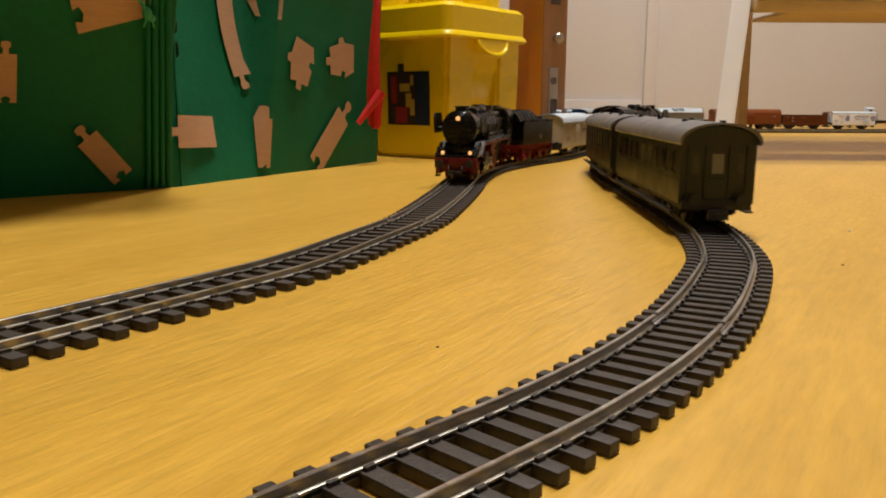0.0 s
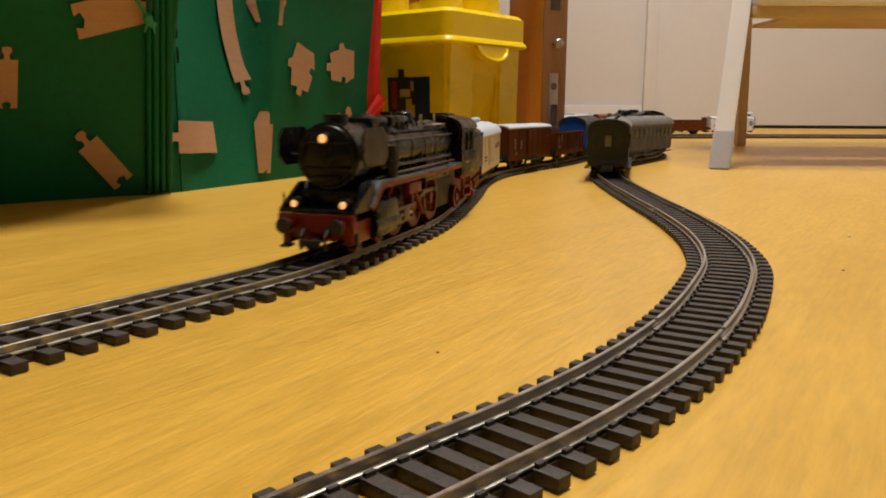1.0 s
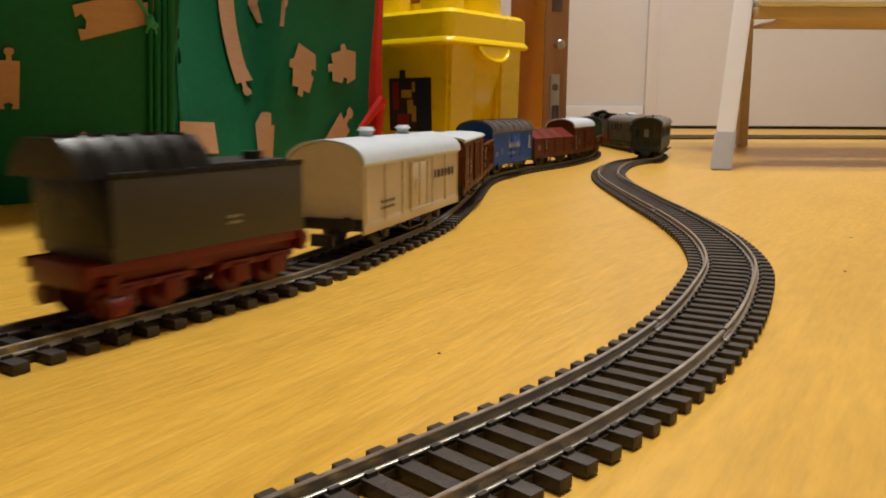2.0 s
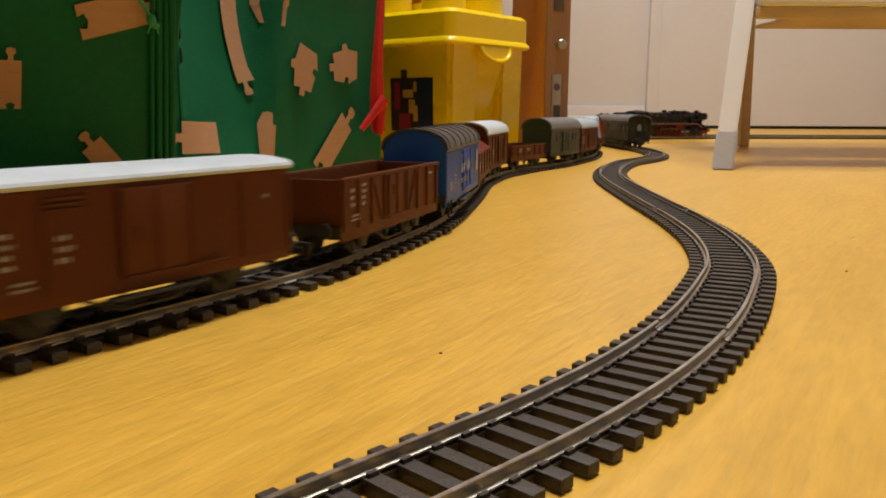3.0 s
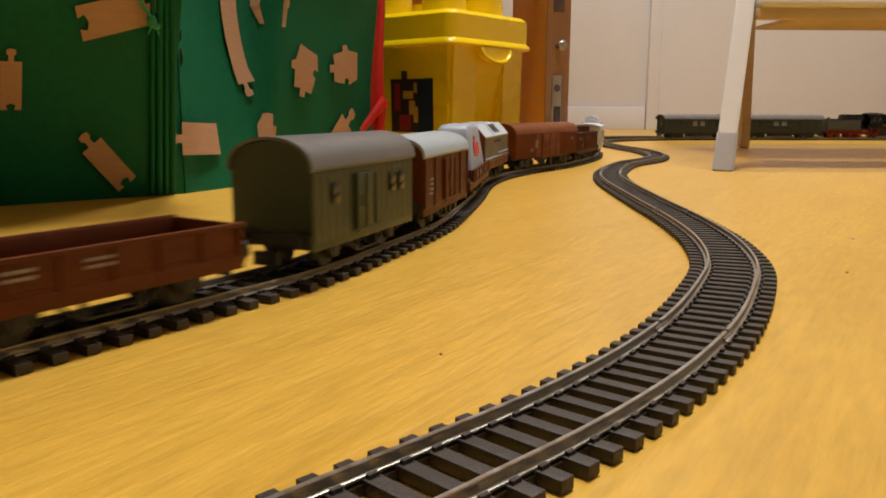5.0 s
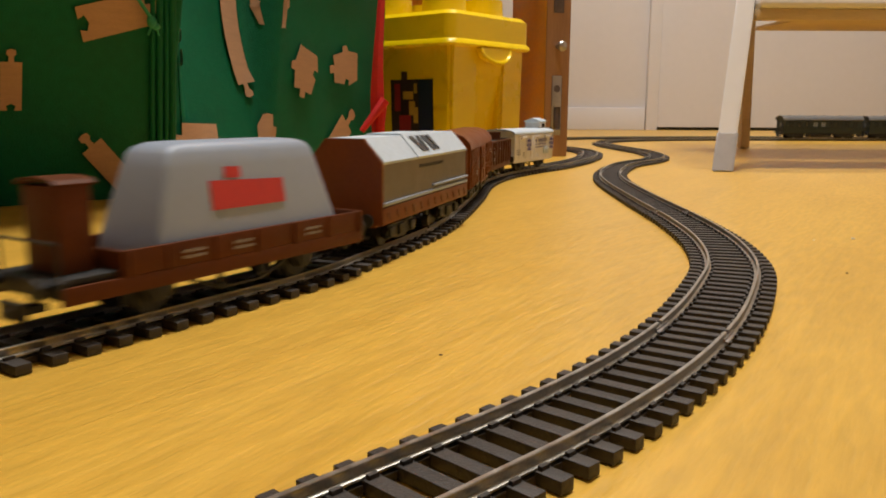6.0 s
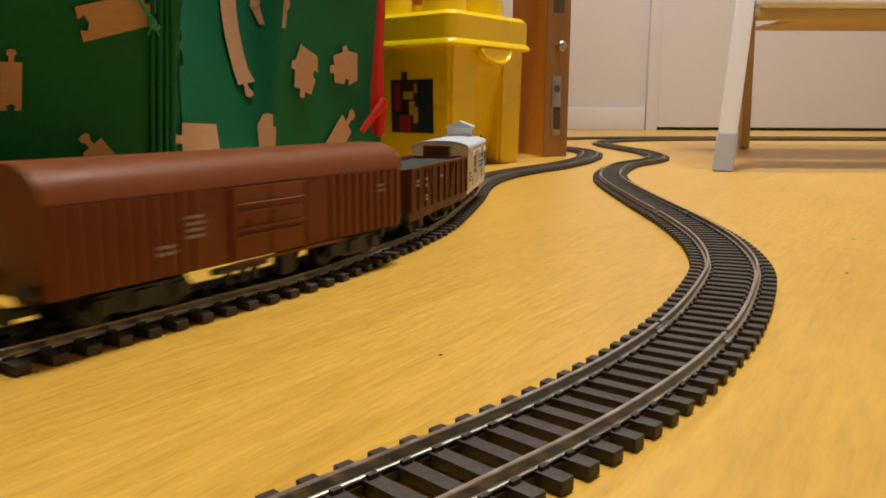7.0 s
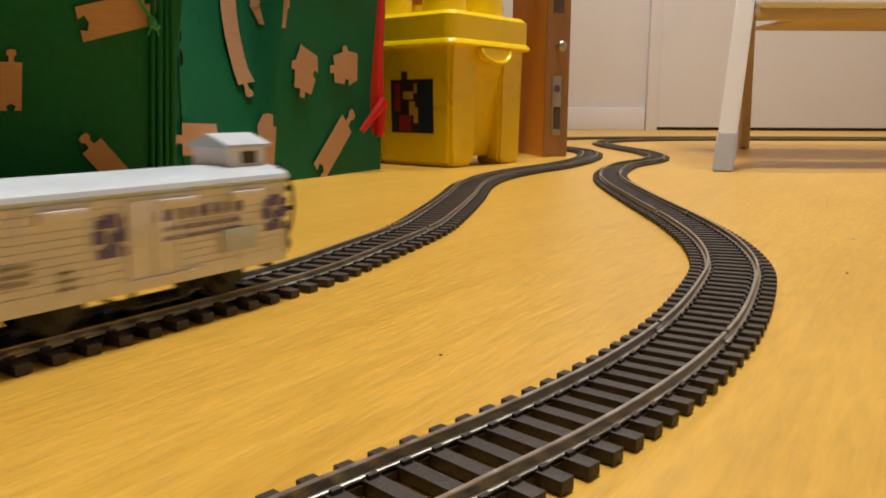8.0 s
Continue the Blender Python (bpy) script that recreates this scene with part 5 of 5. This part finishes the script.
        # cylinder
        quick("cylinder", BLACK, t, "", (box, 40, 62, min(s * 9, s * 16), max(s * 9, s * 16), 10, 23.5, 1.6), (rod, (38, s * 13.2, 14.5), (64, s * 13.2, 14.5), 3.4, None, 18), (rod, (39, s * 13.4, 20.5), (63, s * 13.4, 20.5), 2.4, None, 14))
        quick("slide_bar", ROD_STEEL, t, "oily steel slide bar", (box, 16, 40, min(s * 13.6, s * 15), max(s * 13.6, s * 15), 17.0, 18.2), (box, 16, 40, min(s * 13.6, s * 15), max(s * 13.6, s * 15), 11.6, 12.6), (box, 24, 31, min(s * 13, s * 15.4), max(s * 13, s * 15.4), 12, 17.6, 0.3))
        quick("valve_gear_bracket", FRAME_RED, t, "red valve gear bracket", (box, 6, 22, min(s * 11, s * 14.6), max(s * 11, s * 14.6), 22, 26.8, 0.4), (box, 17, 19, min(s * 11, s * 14.6), max(s * 11, s * 14.6), 12, 22), (rod, (14, s * 14, 23), (4, s * 14.4, 12), 0.9, None, 8))
        quick("piston_rod", STEEL, t, "", (rod, (20, s * 14.2, 14.6), (41, s * 14.2, 14.6), 0.8, None, 10))
        quick("headlamp", BLACK, t, "", (rod, (76.5, s * 9.4, 24), (80, s * 9.4, 24), 2.4, None, 18), (box, 77, 79, s * 9.4 - 1.2, s * 9.4 + 1.2, 20.5, 22.4))
        quick("lamp_glass", LAMP_GLOW, t, "glowing warm headlamp", (rod, (80, s * 9.4, 24), (80.4, s * 9.4, 24), 1.3, 1.0, 16))
    quick("front_platform", BLACK, t, "", (box, 62, 81.5, -14.5, 14.5, 21, 22.2, 0.2), (box, 70, 71, -11, 11, 22.2, 28, 0.3), (extrude, [(64, 22.2), (71, 22.2), (66, 30.5), (60, 31)], -10.5, 10.5, "y"), (rod, (80, 13.2, 22), (80, 13.2, 28), 0.35, None, 6), (rod, (80, -13.2, 22), (80, -13.2, 28), 0.35, None, 6))
    quick("top_lamp", BLACK, t, "", (rod, (71, 0, 46.8), (75.4, 0, 46.8), 2.3, None, 18))
    quick("top_lamp_glass", LAMP_GLOW, t, "glowing warm top lamp", (rod, (75.4, 0, 46.8), (75.8, 0, 46.8), 1.6, 1.3, 16))
    for s in (1, -1):
        quick("apron_plate", BLACK, t, "sloping black apron beside the front steps", (extrude, [(62, 30.4), (66, 30.4), (81, 22.4), (81, 21.2), (64, 21.2)], min(s * 13.2, s * 14.6), max(s * 13.2, s * 14.6), "y"))
        quick("beam_step", BLACK_MATT, t, "", (box, 76, 81, min(s * 11.5, s * 14.6), max(s * 11.5, s * 14.6), 8.2, 9.2), (box, 77.6, 79, min(s * 13.4, s * 14.4), max(s * 13.4, s * 14.4), 9.2, 14.2))
        quick("brake_hose", BLACK_MATT, t, "", (rod, (82.4, s * 4.5, 15.5), (85, s * 4.5, 13), 0.6, None, 8), (rod, (85, s * 4.5, 13), (84.6, s * 4.5, 8.5), 0.6, None, 8))
    quick("number_plate", BLACK, t, "blank number plate", (box, 71.9, 73.9, -5, 5, 31.6, 33.6, 0.2))
    # cab
    for s in (1, -1):
        b = bmesh.new()
        y0, y1 = min(s * 14.4, s * 15.6), max(s * 14.4, s * 15.6)
        box(b, -72, -44, y0, y1, 24, 36, 0.2)
        box(b, -72, -66, y0, y1, 36, 45.5, 0.2)
        box(b, -58.5, -56.5, y0, y1, 36, 45.5, 0.2)
        box(b, -49, -44, y0, y1, 36, 45.5, 0.2)
        box(b, -72, -44, y0, y1, 45.5, 47, 0.2)
        part("cab_side", b, BLACK, t)
        quick("cab_pane", GLASS_DARK, t, "dark cab window", (box, -66, -49, min(s * 14.6, s * 14.9), max(s * 14.6, s * 14.9), 36, 45.5))
        quick("cab_step", FRAME_RED, t, "red cab steps", (box, -68, -46, min(s * 13, s * 14.5), max(s * 13, s * 14.5), 21.5, 23.5, 0.3), (box, -66, -52, min(s * 13, s * 15), max(s * 13, s * 15), 16.5, 17.6), (box, -66, -52, min(s * 13, s * 15), max(s * 13, s * 15), 11.5, 12.6), (box, -67, -65.6, min(s * 13, s * 14.4), max(s * 13, s * 14.4), 11, 22), (box, -53, -51.6, min(s * 13, s * 14.4), max(s * 13, s * 14.4), 11, 22))
    quick("cab_front", BLACK, t, "", (extrude, arc_end(14.3, 30, 46.8, 6.2), -45.5, -44.2))
    b = bmesh.new()
    extrude(b, roof_outline(14.6, 46.6, 6.6, 1.2), -75, -43)
    roof = part("cab_roof", b, BLACK, t)
    quick("roof_hatch", BLACK, roof, "", (box, -66, -52, -5.5, 5.5, 53.4, 55.0, 0.4))
    quick("roof_slot", GLASS_DARK, roof, "", (box, -64, -60, 6.6, 9, 52.4, 53.2), (box, -57.5, -53.5, 6.6, 9, 52.4, 53.2))
    marks(t, 15.6, [(-57, 30, 10, 1, 1.6)], STEEL, "small blank cab plate bar", 0.1)
    # wheels
    carriers = []
    for x, r in ((68, 5.8), (44, 5.8), (-58, 6.2)):
        b = bmesh.new()
        for s in (1, -1):
            spoked_wheel(b, s * 8.2, r, s)
        rod(b, (0, -8, 0), (0, 8, 0), 1.0, None, 8)
        carriers.append((part("carrying_wheelset", b, FRAME_RED, t, "small red spoked wheels", pose(x * MM, 0, (5.1 + r) * MM)), x if x > 0 else x - 14, r))
    drivers = []
    for x in (25, 0, -25):
        b = bmesh.new()
        for s in (1, -1):
            spoked_wheel(b, s * 8.2, DRIVER_R, s)
        rod(b, (0, -8, 0), (0, 8, 0), 1.4, None, 8)
        drivers.append((part("driving_wheelset", b, FRAME_RED, t, "large red spoked driving wheels", pose(x * MM, 0, (5.1 + DRIVER_R) * MM)), x))
    rods = []
    for s in (1, -1):
        b = bmesh.new()
        box(b, -26, 26, min(s * 10.2, s * 11.2), max(s * 10.2, s * 11.2), -0.9, 0.9, 0.2)
        for x in (-25, 0, 25):
            rod(b, (x, s * 10.0, 0), (x, s * 11.6, 0), 1.7, None, 12)
        rods.append(part("coupling_rod", b, ROD_STEEL, t, "oily steel coupling rod", pose(0, 0, (5.1 + DRIVER_R + 4.6) * MM)))
    main = []
    for s in (1, -1):
        b = bmesh.new()
        rod(b, (0, s * 12.4, 0), (27, s * 13.6, -0.6), 0.9, None, 8)
        rod(b, (0, s * 11.4, 0), (0, s * 13.2, 0), 1.6, None, 12)
        main.append(part("connecting_rod", b, ROD_STEEL, t, "", pose(0, 0, (5.1 + DRIVER_R + 4.6) * MM)))
    # the rear half is drawn out behind the driving wheels
    for ob in t.children_recursive:
        if ob.location.length > 0:
            if ob.location.x < -0.04:
                ob.location.x -= 0.014
            continue
        for v in ob.data.vertices:
            if v.co.x < -0.030:
                v.co.x -= 0.014
    return t, drivers, rods, main, carriers


def tender(name, label, group=""):
    t = thing(name, label, "model tender", group)
    L = 74
    quick("tank", TENDER_GREY, t, "dull dark grey tender tank", (box, -L / 2, L / 2 - 6, -15.2, 15.2, 20.5, 41, 0.6))
    quick("coal_bunker", BLACK, t, "", (extrude, [(15, 41), (12, 46.5), (7.5, 50.5), (-7.5, 50.5), (-12, 46.5), (-15, 41)], -2, L / 2 + 1))
    for i in range(5):
        quick("bunker_rib", BLACK, t, "", (extrude, [(15.3, 41), (12.4, 46.9), (7.6, 51.1), (-7.6, 51.1), (-12.4, 46.9), (-15.3, 41)], 1 + i * 7.6, 2.2 + i * 7.6))
    quick("tank_top", BLACK_MATT, t, "", (box, -L / 2 + 3, -3, -12, 12, 41.1, 42.6, 0.4), (rod, (-L / 2 + 12, 6, 42), (-L / 2 + 12, 6, 45), 3, None, 14))
    quick("tank_rim", BLACK, t, "", (box, -L / 2, L / 2 - 6, 14.6, 15.6, 40.6, 42.2, 0.3), (box, -L / 2, L / 2 - 6, -15.6, -14.6, 40.6, 42.2, 0.3), (box, L / 2 - 6.6, L / 2 - 5.2, -15.4, 15.4, 24, 42, 0.3))
    quick("frame", FRAME_RED, t, "red tender frame", (box, -L / 2, L / 2, -11, 11, 14, 20.3, 0.4), (box, -L / 2 - 1, -L / 2 + 1, -14.6, 14.6, 14, 20.3, 0.3), (box, -L / 2, L / 2, 12.2, 13.6, 17.6, 20.3, 0.2), (box, -L / 2, L / 2, -13.6, -12.2, 17.6, 20.3, 0.2))
    marks(t, 15.2, [(-8, 27, 5, 2, 1.2)], proud=0.1)
    for x in (27, 12, -12, -27):
        wheelset(t, x, 5.4, FRAME_RED)
        for s in (1, -1):
            quick("axle_box", FRAME_RED, t, "red axle box", (box, x - 3.2, x + 3.2, min(s * 11, s * 13.4), max(s * 11, s * 13.4), 8, 13.6, 0.6), (box, x - 7.2, x + 7.2, min(s * 11.6, s * 12.8), max(s * 11.6, s * 12.8), 12.6, 14.6, 0.4))
    for s in (1, -1):
        quick("ladder_step", FRAME_RED, t, "", (rod, (L / 2 - 4, s * 14, 9.5), (L / 2 - 9, s * 14, 9.5), 2.8, None, 14), (box, L / 2 - 8, L / 2 - 5, min(s * 12.5, s * 14.5), max(s * 12.5, s * 14.5), 9, 17))
    buffers(t, L, (-1,))
    return t


# ---- passenger train on the outer line ----
def coach(name, label, L=160):
    t = thing(name, label, "model coach", "coaches of the passenger train")
    half = 16.0
    b = bmesh.new()
    extrude(b, arc_end(half, 15, 40, 8.2), -L / 2, L / 2)
    part("body", b, GREEN_DEEP, t)
    b = bmesh.new()
    extrude(b, roof_outline(half, 40.2, 8.6, 1.4, 14), -L / 2 - 3, L / 2 + 3)
    r = part("roof", b, ROOF_GREY, t, "grey arched roof")
    for i in range(6):
        x = -L / 2 + 14 + i * (L - 28) / 5
        quick("roof_vent", BLACK_MATT, r, "", (rod, (x, 5 if i % 2 else -5, 46.4), (x, 5 if i % 2 else -5, 50.4), 1.4, None, 10))
    n = 9
    for i in range(n):
        x = -L / 2 + 14 + i * (L - 28) / (n - 1)
        for s in (1, -1):
            w = quick("window", PANE_LIGHT if i in (3, 4) else GLASS_DARK, t, "window pane", (box, x - 4.2, x + 4.2, min(s * half, s * (half + 0.15)), max(s * half, s * (half + 0.15)), 28, 37))
            quick("window_frame", GREEN_DEEP, w, "", (box, x - 5, x + 5, min(s * half, s * (half + 0.6)), max(s * half, s * (half + 0.6)), 37, 38), (box, x - 5, x + 5, min(s * half, s * (half + 0.6)), max(s * half, s * (half + 0.6)), 27, 28), (box, x - 0.4, x + 0.4, min(s * half, s * (half + 0.5)), max(s * half, s * (half + 0.5)), 28, 37))
    for s in (1, -1):
        quick("waist_line", GREEN_DEEP, t, "", (box, -L / 2 + 2, L / 2 - 2, min(s * half, s * (half + 0.3)), max(s * half, s * (half + 0.3)), 24.6, 25.1))
        quick("solebar", BLACK_MATT, t, "", (box, -L / 2, L / 2, min(s * 13, s * 15), max(s * 13, s * 15), 12.5, 15, 0.2), (box, -L / 2 + 6, L / 2 - 6, min(s * 15, s * 18.5), max(s * 15, s * 18.5), 10.2, 10.9), (box, -20, 20, min(s * 9, s * 13), max(s * 9, s * 13), 7.5, 12.6, 0.6))
    for e in (1, -1):
        x = e * L / 2
        for y, w in ((0, 5.0), (-9.5, 3.4), (9.5, 3.4)):
            quick("end_window", PANE_LIGHT if y == 0 else GLASS_DARK, t, "small end window", (box, min(x, x + e * 0.15), max(x, x + e * 0.15), y - w / 2, y + w / 2, 28, 36.5))
        b = bmesh.new()
        x0, x1 = min(x, x + e * 0.8), max(x, x + e * 0.8)
        for y in (-5, 5, -12.5, 12.5):
            box(b, x0, x1, y - 0.5, y + 0.5, 16, 40)
        box(b, x0, x1, -5, 5, 25, 26)
        part("end_frame", b, GREEN_DEEP, t)
        quick("end_beam", BLACK_MATT, t, "", (box, min(x - e, x + e * 1.2), max(x - e, x + e * 1.2), -15, 15, 12.4, 17, 0.3))
    for x in (L / 2 - 28, -L / 2 + 28):
        bogie(t, x, BLACK_MATT, 11)
    buffers(t, L + 2)
    return t


def far_engine():
    t, *_ = steam_engine("passenger_engine", "black steam engine with red frame hauling green coaches")
    return t


# ---- the trains ----
SPEED = 265.0
engine, drivers, rods, main_rods, carriers = steam_engine("steam_engine", "black steam engine with glowing lamps and red wheels")
# front and rear of each vehicle at the start, by length along the line
MARK = 147.0
TRAIN_1 = [(engine, 527, 688, 100), (tender("tender", "black four-axle tender with red frame"), 705, 780, 40), (white_van(), 797, 915, 66), (brown_van(), 940, 1042, 58), (brown_gondola(), 1048, 1142, 56), (blue_van(), 1149, 1262, 64),
           (lid_wagon(), 1266, 1362, 55), (arched_van(), 1363, 1455, 52), (low_wagon(), 1471, 1553, 48), (green_van(), 1562, 1642, 46), (grey_roof_van(), 1649, 1734, 48), (hood_wagon(), 1755, 1868, 60), (silo_wagon(), 1872, 1990, 66),
           (bogie_van(), 2014, 2159, 88), (gravel_wagon(), 2163, 2261, 56), (pale_van(), 2272, 2364, 54)]
TRAIN_2 = [(coach("coach", "dark green coach with grey arched roof and pale windows"), 0, 162, 104), (coach("coach", "dark green coach with grey arched roof behind the engine"), 176, 338, 104),
           (tender("passenger_tender", "black tender with red frame before green coaches"), 348, 424, 40), (far_engine(), 440, 603, 100)]
REAR_2 = [(-1.0, -60), (0.0, 232), (0.5, 372), (1.0, 525), (2.8, 975), (4.5, 1405), (5.8, 1735), (6.5, 1925), (8.0, 2330), (9.0, 2600)]
TIMES = [i / 10 for i in range(81)]


def drawn_out(v):
    """The inner line stretches a little where it passes nearest."""
    return np.interp(v, [-3000, -17, 18, 43, 68, 115, 165, 4000], [-3083, -47, -6, 24, 54.5, 112, 165, 4000])


def ride(line, front, rear, base, sign):
    """The pose of a vehicle whose wheels follow the line."""
    mid = (front + rear) / 2
    mid = drawn_out(mid) if sign < 0 else mid
    a, b = line.at(mid + sign * base / 2), line.at(mid - sign * base / 2)
    c, d = (a + b) / 2 * MM, a - b
    return pose(c[0], c[1], 0, 0, 0, math.degrees(math.atan2(d[1], d[0])))


def smooth_rear(t):
    ts, vs = [r[0] for r in REAR_2], [r[1] for r in REAR_2]
    return sum(np.interp(t + k * 0.1, ts, vs) for k in range(-4, 5)) / 9


def motions():
    for ob, front, rear, base in TRAIN_1:
        walk(ob, [(t, ride(line_1, front - MARK - SPEED * t, rear - MARK - SPEED * t, base, -1)) for t in TIMES])
    for ob, rear, front, base in TRAIN_2:
        walk(ob, [(t, ride(line_2, smooth_rear(t) + front, smooth_rear(t) + rear, base, 1)) for t in TIMES])
    # driving wheels and rods turn with the way travelled
    times = [i / 30 for i in range(241)]
    turn = [SPEED * t / DRIVER_R for t in times]
    up = 5.1 + DRIVER_R
    for wheel, x in drivers:
        walk(wheel, [(t, pose(x * MM, 0, up * MM, 0, math.degrees(a), 0)) for t, a in zip(times, turn)])
    for wheel, x, r in carriers:
        walk(wheel, [(t, pose(x * MM, 0, (5.1 + r) * MM, 0, math.degrees(SPEED * t / r), 0)) for t in times])
    for rods_side in rods:
        walk(rods_side, [(t, pose(4.6 * math.sin(a) * MM, 0, (up + 4.6 * math.cos(a)) * MM)) for t, a in zip(times, turn)])
    for rod_side in main_rods:
        walk(rod_side, [(t, pose(4.6 * math.sin(a) * MM, 0, (up + 4.6 * math.cos(a)) * MM, 0, math.degrees(math.asin(4.6 * math.cos(a) / 27)), 0)) for t, a in zip(times, turn)])


floor_boards()
motions()
